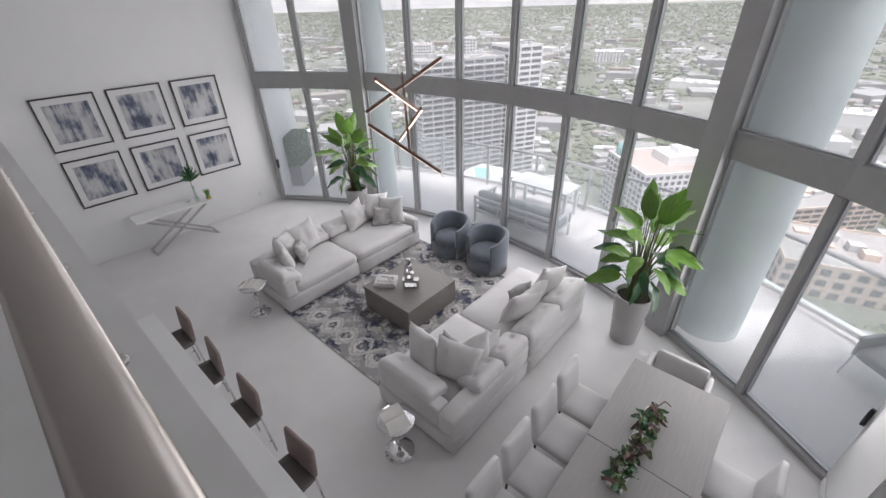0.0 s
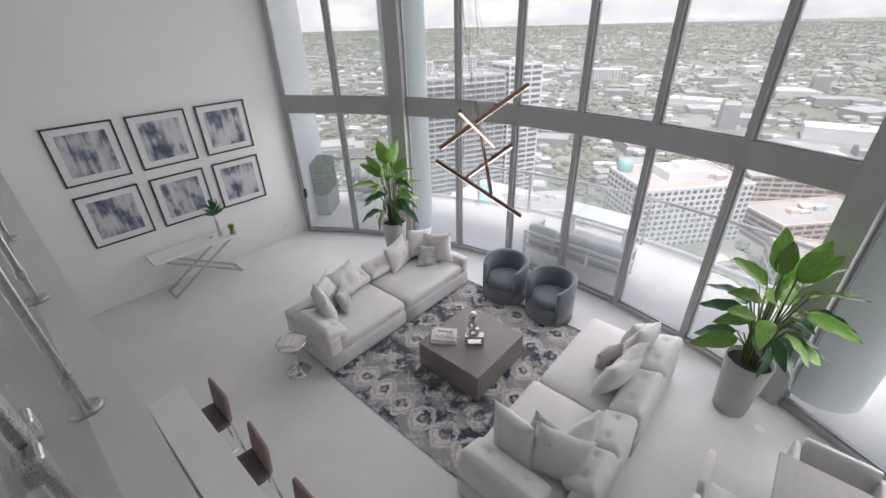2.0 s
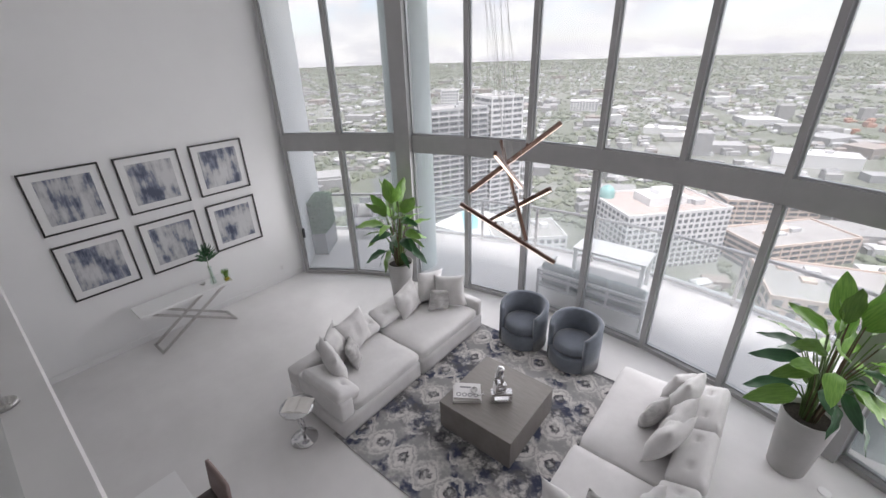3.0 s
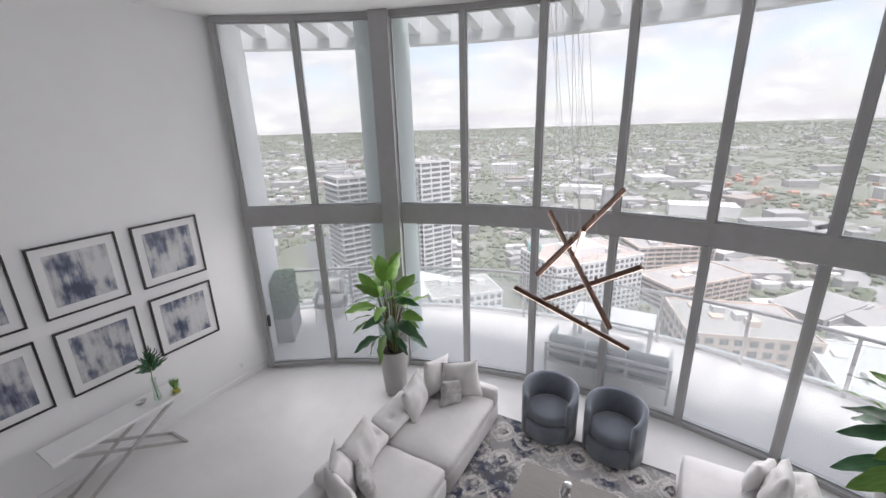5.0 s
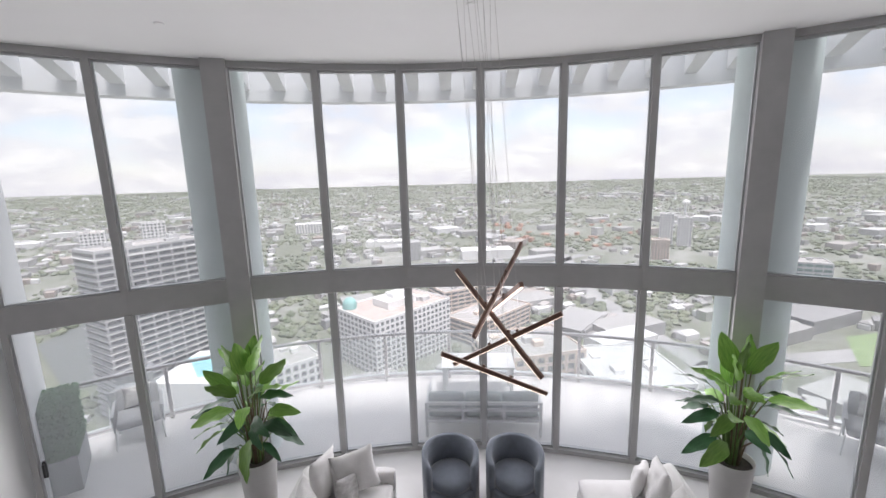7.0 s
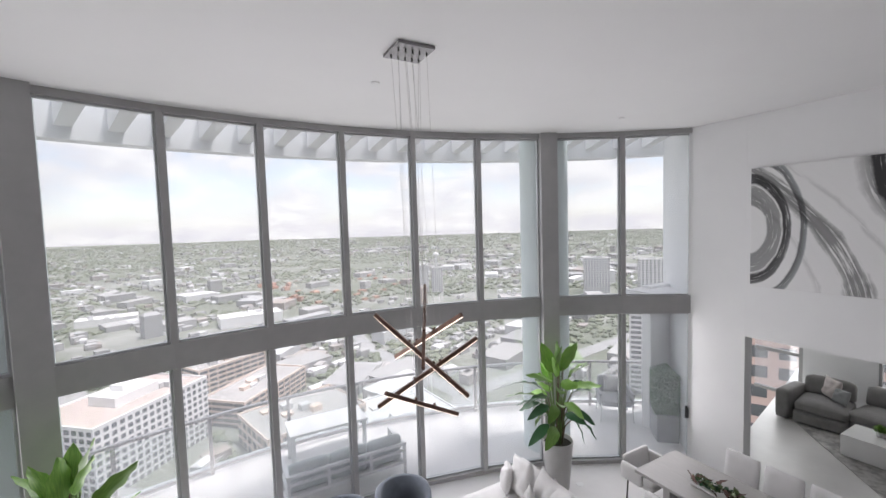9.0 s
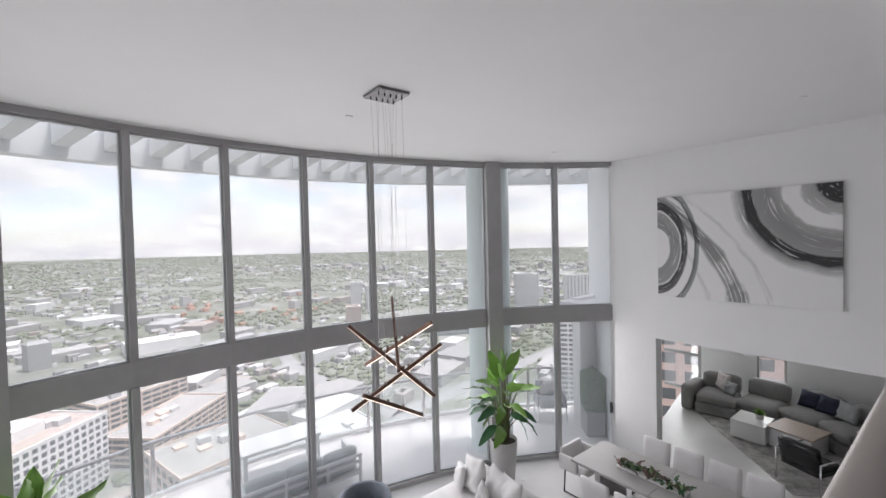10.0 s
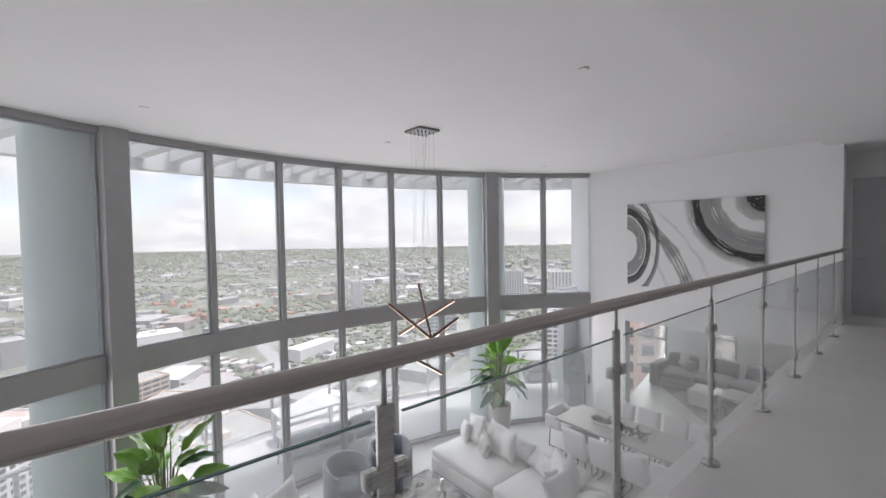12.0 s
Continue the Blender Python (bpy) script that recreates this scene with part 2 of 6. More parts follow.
def rug_material():
    """Ikat rug: rows of eye-shaped medallions in navy, charcoal, grey and ivory, with frayed edges."""
    m = bpy.data.materials.new("ikat_rug")
    m.use_nodes = True
    t = m.node_tree
    p = t.nodes["Principled BSDF"]
    tc = t.nodes.new("ShaderNodeTexCoord")
    n = node(t, "ShaderNodeTexNoise", Scale=16.0, Detail=7.0, Roughness=0.65)
    t.links.new(tc.outputs["Object"], n.inputs[0])
    sub = t.nodes.new("ShaderNodeVectorMath")
    sub.operation = "SUBTRACT"
    t.links.new(n.outputs["Color"], sub.inputs[0])
    sub.inputs[1].default_value = (0.5, 0.5, 0.5)
    sc = t.nodes.new("ShaderNodeVectorMath")
    sc.operation = "SCALE"
    t.links.new(sub.outputs[0], sc.inputs[0])
    sc.inputs["Scale"].default_value = 0.17
    add = t.nodes.new("ShaderNodeVectorMath")
    t.links.new(tc.outputs["Object"], add.inputs[0])
    t.links.new(sc.outputs[0], add.inputs[1])
    xyz = t.nodes.new("ShaderNodeSeparateXYZ")
    t.links.new(add.outputs[0], xyz.inputs[0])
    v = maths(t, "DIVIDE", xyz.outputs["Y"], 0.50)
    row = maths(t, "FLOOR", v)
    u = maths(t, "ADD", maths(t, "DIVIDE", xyz.outputs["X"], 0.36), maths(t, "MULTIPLY", row, 0.5))
    du = maths(t, "ABSOLUTE", maths(t, "SUBTRACT", maths(t, "FRACT", u), 0.5))
    dv = maths(t, "ABSOLUTE", maths(t, "SUBTRACT", maths(t, "FRACT", v), 0.5))
    r = maths(t, "POWER", maths(t, "ADD", maths(t, "POWER", maths(t, "MULTIPLY", du, 1.6), 1.4), maths(t, "POWER", maths(t, "MULTIPLY", dv, 2.0), 1.4)), 0.72)
    ivory, grey, char, navy = (0.70, 0.68, 0.66), (0.34, 0.335, 0.335), (0.075, 0.075, 0.085), (0.055, 0.065, 0.11)
    eyes = ramp(t, r, [(0.0, ivory), (0.10, grey), (0.20, char), (0.29, char), (0.38, ivory), (0.55, ivory), (0.66, grey), (0.76, ivory), (0.92, grey)])
    big = node(t, "ShaderNodeTexNoise", Scale=2.3, Detail=3.0)
    t.links.new(tc.outputs["Object"], big.inputs[0])
    patch = ramp(t, big.outputs["Fac"], [(0.52, (0, 0, 0)), (0.58, (1, 1, 1))])
    mid = ramp(t, r, [(0.28, (0, 0, 0)), (0.34, (1, 1, 1)), (0.52, (1, 1, 1)), (0.6, (0, 0, 0)), (0.84, (0, 0, 0)), (0.9, (1, 1, 1))])
    col = mix(t, maths(t, "MULTIPLY", patch, mid), eyes, navy)
    big2 = node(t, "ShaderNodeTexNoise", Scale=3.4, Detail=6.0, Roughness=0.7)
    mp = t.nodes.new("ShaderNodeMapping")
    mp.inputs["Location"].default_value = (7, 3, 0)
    t.links.new(tc.outputs["Object"], mp.inputs[0])
    t.links.new(mp.outputs[0], big2.inputs[0])
    fade = ramp(t, big2.outputs["Fac"], [(0.48, (0, 0, 0)), (0.60, (1, 1, 1))])
    fadecol = ramp(t, n.outputs["Fac"], [(0.4, grey), (0.55, ivory)])
    col = mix(t, maths(t, "MULTIPLY", fade, 0.6), col, fadecol)
    # broken navy and charcoal bands across the rug
    stripe = ramp(t, maths(t, "FRACT", maths(t, "ADD", maths(t, "DIVIDE", xyz.outputs["Y"], 1.18), 0.36)), [(0.0, (0, 0, 0)), (0.58, (0, 0, 0)), (0.66, (1, 1, 1)), (0.92, (1, 1, 1)), (1.0, (0, 0, 0))])
    gaps = ramp(t, big2.outputs["Fac"], [(0.48, (1, 1, 1)), (0.57, (0, 0, 0))])
    ink = ramp(t, big.outputs["Fac"], [(0.47, char), (0.53, navy)])
    col = mix(t, maths(t, "MULTIPLY", maths(t, "MULTIPLY", stripe, gaps), 0.85), col, ink)
    t.links.new(col, p.inputs["Base Color"])
    p.inputs["Roughness"].default_value = 0.95
    f = node(t, "ShaderNodeTexNoise", Scale=350.0, Detail=2.0)
    t.links.new(tc.outputs["Object"], f.inputs[0])
    b = node(t, "ShaderNodeBump", Strength=0.6, Distance=0.004)
    t.links.new(f.outputs["Fac"], b.inputs["Height"])
    t.links.new(b.outputs[0], p.inputs["Normal"])
    return m


RUG = rug_material()


def print_material():
    """Abstract print: pale grey ground with dark blue-black strokes that run downwards, another for each sheet."""
    m = bpy.data.materials.new("abstract_print")
    m.use_nodes = True
    t = m.node_tree
    p = t.nodes["Principled BSDF"]
    tc = t.nodes.new("ShaderNodeTexCoord")
    oi = t.nodes.new("ShaderNodeObjectInfo")
    off = t.nodes.new("ShaderNodeCombineXYZ")
    t.links.new(maths(t, "MULTIPLY", oi.outputs["Random"], 40.0), off.inputs[1])
    t.links.new(maths(t, "MULTIPLY", oi.outputs["Random"], 17.0), off.inputs[2])
    add = t.nodes.new("ShaderNodeVectorMath")
    t.links.new(tc.outputs["Object"], add.inputs[0])
    t.links.new(off.outputs[0], add.inputs[1])
    mp = t.nodes.new("ShaderNodeMapping")
    mp.inputs["Scale"].default_value = (1, 11, 1.7)
    t.links.new(add.outputs[0], mp.inputs[0])
    n1 = node(t, "ShaderNodeTexNoise", Scale=1.0, Detail=6.0, Roughness=0.65)
    t.links.new(mp.outputs[0], n1.inputs[0])
    mp2 = t.nodes.new("ShaderNodeMapping")
    mp2.inputs["Scale"].default_value = (1, 3.4, 3.0)
    t.links.new(add.outputs[0], mp2.inputs[0])
    n2 = node(t, "ShaderNodeTexNoise", Scale=1.0, Detail=3.0)
    t.links.new(mp2.outputs[0], n2.inputs[0])
    s = maths(t, "ADD", maths(t, "MULTIPLY", n1.outputs["Fac"], 0.5), maths(t, "MULTIPLY", n2.outputs["Fac"], 0.62))
    tone = ramp(t, s, [(0.48, (0.60, 0.605, 0.615)), (0.56, (0.45, 0.455, 0.475)), (0.61, (0.20, 0.22, 0.29)), (0.68, (0.06, 0.075, 0.125))])
    t.links.new(tone, p.inputs["Base Color"])
    p.inputs["Roughness"].default_value = 0.35
    return m


ABSTRACT = print_material()


def swirl_material():
    """White canvas with sweeping rings of grey and black paint round two centres and a stroke across."""
    m = bpy.data.materials.new("swirl_canvas")
    m.use_nodes = True
    t = m.node_tree
    p = t.nodes["Principled BSDF"]
    tc = t.nodes.new("ShaderNodeTexCoord")
    n = node(t, "ShaderNodeTexNoise", Scale=3.2, Detail=5.0)
    t.links.new(tc.outputs["Object"], n.inputs[0])
    fine = node(t, "ShaderNodeTexNoise", Scale=26.0, Detail=8.0, Roughness=0.7)
    t.links.new(tc.outputs["Object"], fine.inputs[0])
    xyz = t.nodes.new("ShaderNodeSeparateXYZ")
    t.links.new(tc.outputs["Object"], xyz.inputs[0])
    wob = maths(t, "ADD", maths(t, "MULTIPLY", maths(t, "SUBTRACT", n.outputs["Fac"], 0.5), 0.12), maths(t, "MULTIPLY", maths(t, "SUBTRACT", fine.outputs["Fac"], 0.5), 0.025))

    def brushed(across, along, stops, gap):
        """Colour by the distance across a stroke, broken by bristle streaks that run along it."""
        v3 = t.nodes.new("ShaderNodeCombineXYZ")
        t.links.new(maths(t, "MULTIPLY", across, 26.0), v3.inputs[0])
        t.links.new(maths(t, "MULTIPLY", along, 1.6), v3.inputs[1])
        st = node(t, "ShaderNodeTexNoise", Scale=1.0, Detail=5.0, Roughness=0.65)
        t.links.new(v3.outputs[0], st.inputs[0])
        dist = maths(t, "ADD", maths(t, "ADD", across, wob), maths(t, "MULTIPLY", maths(t, "SUBTRACT", st.outputs["Fac"], 0.5), 0.05))
        return mix(t, ramp(t, st.outputs["Fac"], [(gap, (0, 0, 0)), (gap + 0.10, (1, 1, 1))]), ramp(t, maths(t, "MULTIPLY", dist, 0.5), [(p / 2, c) for p, c in stops]), (0.93, 0.93, 0.93))

    def rings(cy, cz, sy, sz, stops):
        u = maths(t, "MULTIPLY", maths(t, "SUBTRACT", xyz.outputs["Y"], cy), sy)
        v = maths(t, "MULTIPLY", maths(t, "SUBTRACT", xyz.outputs["Z"], cz), sz)
        r = maths(t, "POWER", maths(t, "ADD", maths(t, "MULTIPLY", u, u), maths(t, "MULTIPLY", v, v)), 0.5)
        return brushed(r, maths(t, "ARCTAN2", v, u), stops, 0.58)

    w, g, d, k = (0.94, 0.94, 0.94), (0.30, 0.30, 0.30), (0.14, 0.14, 0.145), (0.03, 0.03, 0.032)
    left = rings(1.25, -0.02, 2.38, 1.52, [(0.0, w), (0.55, w), (0.59, g), (0.97, (0.36, 0.36, 0.36)), (1.00, w), (1.05, k), (1.24, d), (1.28, w), (1.50, w), (1.54, d), (1.68, (0.35, 0.37, 0.38)), (1.72, w)])
    right = rings(-1.22, 0.86, 1.0, 1.0, [(0.0, k), (0.25, k), (0.28, (0.4, 0.4, 0.4)), (0.42, (0.55, 0.55, 0.55)), (0.45, w), (0.62, w), (0.66, (0.45, 0.45, 0.45)), (0.82, g), (1.00, (0.36, 0.36, 0.36)), (1.02, k), (1.13, k), (1.16, g), (1.24, (0.6, 0.6, 0.6)), (1.30, w)])
    lift = maths(t, "SUBTRACT", xyz.outputs["Z"], 0.1)
    bow = maths(t, "MULTIPLY", maths(t, "MULTIPLY", lift, lift), -0.22)
    low = maths(t, "ADD", maths(t, "ADD", maths(t, "MULTIPLY", xyz.outputs["Y"], 0.80), maths(t, "MULTIPLY", xyz.outputs["Z"], -0.60)), bow)
    along = maths(t, "ADD", maths(t, "MULTIPLY", xyz.outputs["Y"], 0.60), maths(t, "MULTIPLY", xyz.outputs["Z"], 0.80))
    band = brushed(maths(t, "ABSOLUTE", maths(t, "SUBTRACT", low, 0.31)), along, [(0.0, (0.30, 0.30, 0.30)), (0.06, (0.24, 0.24, 0.24)), (0.10, (0.5, 0.5, 0.5)), (0.13, w), (0.30, w), (0.33, (0.72, 0.72, 0.72)), (0.38, w)], 0.52)
    m1 = t.nodes.new("ShaderNodeMix")
    m1.data_type, m1.blend_type = "RGBA", "MULTIPLY"
    m1.inputs[0].default_value = 1.0
    t.links.new(left, m1.inputs[6])
    t.links.new(right, m1.inputs[7])
    m2 = t.nodes.new("ShaderNodeMix")
    m2.data_type, m2.blend_type = "RGBA", "MULTIPLY"
    m2.inputs[0].default_value = 1.0
    t.links.new(m1.outputs[2], m2.inputs[6])
    t.links.new(band, m2.inputs[7])
    t.links.new(m2.outputs[2], p.inputs["Base Color"])
    p.inputs["Roughness"].default_value = 0.5
    return m


SWIRL = swirl_material()


# ---- mesh helpers ----
def mesh_of(name, bm, material, smooth=False):
    me = bpy.data.meshes.new(name)
    bmesh.ops.recalc_face_normals(bm, faces=bm.faces)
    bm.to_mesh(me)
    bm.free()
    if material:
        me.materials.append(material)
    if smooth:
        for f in me.polygons:
            f.use_smooth = True
    return me


def part(name, bm, material, parent, label="", smooth=False, m=None):
    ob = new(name, mesh_of(name, bm, material, smooth) if isinstance(bm, bmesh.types.BMesh) else bm)
    ob.parent = parent
    if m is not None:
        ob.matrix_basis = m
    if label:
        ob["label"] = label
    return ob


def thing(name, m, label, category, group="", kind=""):
    ob = new(name)
    ob.empty_display_size = 0.1
    ob.matrix_basis = m
    return tagged(ob, label, category, group, kind)


def setting(name, bm, material, label="", category="", smooth=False):
    return tagged(new(name, mesh_of(name, bm, material, smooth)), label, category, kind="structure")


def box(x0, x1, y0, y1, z0, z1, bm=None, bevel=0.0, seg=2):
    own = bm is None
    b = bmesh.new()
    vs = [b.verts.new((x, y, z)) for z in (z0, z1) for x, y in ((x0, y0), (x1, y0), (x1, y1), (x0, y1))]
    for f in ((3, 2, 1, 0), (4, 5, 6, 7), (0, 1, 5, 4), (1, 2, 6, 5), (2, 3, 7, 6), (3, 0, 4, 7)):
        b.faces.new([vs[i] for i in f])
    if bevel:
        bmesh.ops.bevel(b, geom=b.edges[:], offset=bevel, segments=seg, profile=0.5, affect="EDGES")
    if own:
        return b
    join(bm, b)
    return bm


def join(bm, other):
    vs = {}
    for v in other.verts:
        vs[v] = bm.verts.new(v.co)
    for f in other.faces:
        bm.faces.new([vs[v] for v in f.verts])
    other.free()
    return bm


def prism(points, z0, z1):
    bm = bmesh.new()
    lo = [bm.verts.new((x, y, z0)) for x, y in points]
    hi = [bm.verts.new((x, y, z1)) for x, y in points]
    bm.faces.new(lo[::-1])
    bm.faces.new(hi)
    n = len(points)
    for i in range(n):
        bm.faces.new((lo[i], lo[(i + 1) % n], hi[(i + 1) % n], hi[i]))
    return bm


def soft_box(sx, sy, sz, r, cuts=7, puff=0.0, dimples=(), depth=0.02, spread=0.09, wrinkle=0.0, seed=0.0):
    """A rounded, slightly swollen block; dimples are (x, y) on the top and front."""
    bm = bmesh.new()
    bmesh.ops.create_cube(bm, size=2.0)
    bmesh.ops.subdivide_edges(bm, edges=bm.edges[:], cuts=cuts, use_grid_fill=True)
    h = Vector((sx / 2, sy / 2, sz / 2))
    r = min(r, min(h) * 0.98)
    for v in bm.verts:
        p = v.co.copy()
        q = Vector([max(-h[i] + r, min(h[i] - r, p[i] * h[i])) for i in range(3)])
        d = Vector([p[i] * h[i] - q[i] for i in range(3)])
        c = q + d.normalized() * r if d.length > 1e-6 else q
        if puff:
            c.z += puff * max(0, 1 - p.x ** 4) * max(0, 1 - p.y ** 4) * (1 if p.z > 0 else 0.2 if p.z < 0 else 0)
        if p.z > 0.5:
            for dx, dy in dimples:
                k = ((c.x - dx) ** 2 + (c.y - dy) ** 2) / (spread * spread)
                c.z -= depth * math.exp(-k * 2)
        if wrinkle:
            c += Vector((0, 0, wrinkle * noise.noise(Vector((c.x * 5 + seed, c.y * 5, c.z * 5)))))
        v.co = c
    return bm


def pillow_mesh(w, h, t, seed):
    """A throw pillow with pinched corners, lying in the xz plane, its base at z = 0."""
    bm = bmesh.new()
    n = 12
    sides = []
    for s in (1, -1):
        g = []
        for i in range(n + 1):
            for j in range(n + 1):
                u, v = 2 * i / n - 1, 2 * j / n - 1
                e = (1 - abs(u) ** 2.6) * (1 - abs(v) ** 2.6)
                cx = u * w / 2 * (1 - 0.10 * (1 - v * v) * abs(u) ** 2)
                cz = v * h / 2 * (1 - 0.10 * (1 - u * u) * abs(v) ** 2)
                k = noise.noise(Vector((u * 2.1 + seed, v * 2.1 - seed, s)))
                y = s * t / 2 * max(0, e) ** 0.55 * (1 + 0.22 * k)
                y += 0.02 * k + (0.04 * max(0, v) ** 2) * math.sin(seed * 3)
                g.append((cx, y, cz + h / 2))
        sides.append(g)
    verts = {}
    for s, g in enumerate(sides):
        for i in range(n + 1):
            for j in range(n + 1):
                edge = i in (0, n) or j in (0, n)
                key = ("e" if edge else s, i, j)
                if key not in verts:
                    verts[key] = bm.verts.new(g[i * (n + 1) + j])
    for s in (0, 1):
        for i in range(n):
            for j in range(n):
                q = []
                for a, b in ((i, j), (i + 1, j), (i + 1, j + 1), (i, j + 1)):
                    edge = a in (0, n) or b in (0, n)
                    q.append(verts[("e" if edge else s, a, b)])
                bm.faces.new(q if s else q[::-1])
    return bm


def tube(points, r, seg=8, bm=None, r2=None):
    """A round rod through the points."""
    out = bm if bm is not None else bmesh.new()
    rings = []
    pts = [Vector(p) for p in points]
    for i, p in enumerate(pts):
        d = (pts[min(i + 1, len(pts) - 1)] - pts[max(i - 1, 0)]).normalized()
        a = d.orthogonal().normalized() if not rings else (ref - d * ref.dot(d)).normalized()
        ref = a
        b = d.cross(a)
        rr = r if r2 is None else r + (r2 - r) * i / max(1, len(pts) - 1)
        rings.append([out.verts.new(p + rr * (math.cos(2 * math.pi * k / seg) * a + math.sin(2 * math.pi * k / seg) * b)) for k in range(seg)])
    for q, s in zip(rings, rings[1:]):
        for k in range(seg):
            out.faces.new((q[k], q[(k + 1) % seg], s[(k + 1) % seg], s[k]))
    out.faces.new(rings[0][::-1])
    out.faces.new(rings[-1])
    return out


def lathe(profile, seg=28, a0=0.0, a1=2 * math.pi):
    """Turns (radius, height) pairs round z; closed at radius 0."""
    bm = bmesh.new()
    full = abs(a1 - a0 - 2 * math.pi) < 1e-6
    n = seg if full else seg + 1
    rings = []
    for r, z in profile:
        if r < 1e-6:
            v = bm.verts.new((0, 0, z))
            rings.append([v] * n)
        else:
            rings.append([bm.verts.new((r * math.cos(a0 + (a1 - a0) * k / seg), r * math.sin(a0 + (a1 - a0) * k / seg), z)) for k in range(n)])
    for q, s in zip(rings, rings[1:]):
        for k in range(n if full else n - 1):
            f = []
            for v in (q[k], q[(k + 1) % n], s[(k + 1) % n], s[k]):
                if v not in f:
                    f.append(v)
            if len(f) > 2:
                bm.faces.new(f)
    return bm


# ---- structure ----
XL, XR = -9.36, 1.72            # picture wall, painting wall
Z_CEIL, Z_MEZ = 5.91, 2.945
MEZ_EDGE = 0.245
CX, CY, RAD, AXIS = -3.862, -2.213, 8.72, 1.03   # the curved window wall
POST0, POST1, BAY1 = 22.0, 23.9, 39.4


def on_arc(a, r):
    a = radians(AXIS + a)
    return (CX + r * math.sin(a), CY + r * math.cos(a))


def arc_prism(a0, a1, r0, r1, z0, z1, steps=1):
    pts = [on_arc(a0 + (a1 - a0) * i / steps, r1) for i in range(steps + 1)]
    pts += [on_arc(a1 - (a1 - a0) * i / steps, r0) for i in range(steps + 1)]
    return prism(pts, z0, z1)


WIN_L, WIN_R = on_arc(-BAY1, RAD), on_arc(BAY1, RAD)
BACK = -4.6

# one slab under the living room, the den and the space below the gallery
floor_pts = [on_arc(-BAY1 + 2 * BAY1 * i / 24, RAD + 0.12) for i in range(25)]
setting("floor", prism([(XL, BACK), (XL, WIN_L[1])] + floor_pts + [(XR, WIN_R[1]), (XR + 0.2, WIN_R[1] - 0.3), (9.0, 5.6), (9.0, BACK)], -0.25, 0.0), FLOOR, "pale polished porcelain floor", "floor")
setting("ceiling", prism([(XL, 0.31), (XL, WIN_L[1])] + floor_pts + [(XR, WIN_R[1]), (XR, 0.31)], Z_CEIL, Z_CEIL + 0.4), CEIL, "high white plaster ceiling over the living room", "ceiling")
setting("ceiling_2", box(XL, 3.2, BACK, 0.307, Z_CEIL - 0.10, Z_CEIL + 0.4), CEIL, "lower white ceiling over the gallery", "ceiling")
setting("floor_2", box(XL, 3.2, BACK, MEZ_EDGE, Z_MEZ - 0.34, Z_MEZ), FLOOR, "pale floor of the upper gallery", "floor")
setting("wall_west", box(XL - 0.25, XL - 0.003, BACK, WIN_L[1] + 0.06, -0.25, Z_CEIL + 0.4), WALL, "tall white wall hung with pictures", "wall")
setting("wall_south", box(XL, 9.0, BACK - 0.2, BACK - 0.003, -0.25, Z_CEIL + 0.4), WALL, "plain white wall at the back", "wall")

# painting wall with the wide opening to the den below
OP0, OP1, OPZ = -2.2, 3.60, 2.52
TH = 0.22
setting("wall_east", join(box(XR + 0.003, XR + TH, OP1, WIN_R[1] + 0.06, -0.25, Z_CEIL + 0.4), box(XR + 0.003, XR + TH, 0.10, OP1 - 0.001, OPZ, Z_CEIL + 0.4)), WALL, "white wall with a wide opening to the den", "wall")
setting("wall_east_2", box(XR + 0.003, XR + TH, BACK, OP0, -0.25, Z_MEZ - 0.35), WALL, "white wall below the gallery", "wall")
# gallery's end wall with a door
DX = 3.0
setting("wall_gallery", join(join(box(DX, DX + 0.2, 0.125, 0.45, Z_MEZ, Z_CEIL), box(DX, DX + 0.2, -0.875, 0.124, Z_MEZ + 2.43, Z_CEIL)), box(DX, DX + 0.2, BACK, -0.876, Z_MEZ, Z_CEIL)), WALL, "white end wall of the gallery", "wall")
# unseen wall, added so that no sky leaks in round the door
setting("wall_light_stop", box(DX + 0.21, DX + 0.4, BACK, 0.6, Z_MEZ, Z_CEIL), WALL, "unseen wall added behind the gallery door to stop stray light", "wall")
setting("wall_gallery_2", box(XR + TH + 0.002, DX - 0.002, 0.25, 0.45, Z_MEZ, Z_CEIL), WALL, "short white wall beside the gallery door", "wall")
setting("wall_den_north", box(XR + TH + 0.4, 5.9, 5.62, 5.82, -0.25, 3.0), WALL, "white wall of the den", "wall")
setting("ceiling_den", box(XR + TH + 0.001, 9.2, BACK, 5.9, 2.72, 2.95), CEIL, "white den ceiling", "ceiling")
setting("wall_den_east", join(box(6.55, 6.75, 3.35, 4.62, 0, 2.72), box(6.55, 6.75, BACK, 2.75, 0, 2.72)), WALL, "white den wall between the windows", "wall")
setting("wall_den_east_2", join(box(6.551, 6.749, 2.751, 3.349, 0, 0.75), box(6.551, 6.749, 2.751, 3.349, 2.3, 2.72)), WALL, "den wall under and over the small window", "wall")

def baseboard(x0, x1, y0, y1, z=0.0):
    return setting("baseboard", box(x0, x1, y0, y1, z, z + 0.11, bevel=0.004, seg=1), WALL, "white painted baseboard", "baseboard")


baseboard(XL, XL + 0.016, BACK + 0.1, WIN_L[1] - 0.02)
baseboard(XR - 0.016, XR, OP1 + 0.01, WIN_R[1] - 0.02)

# ---- window wall ----
SILL, TR0, TR1, HEAD = 0.07, 2.74, 3.05, 5.83
HW = math.degrees(0.038 / RAD)


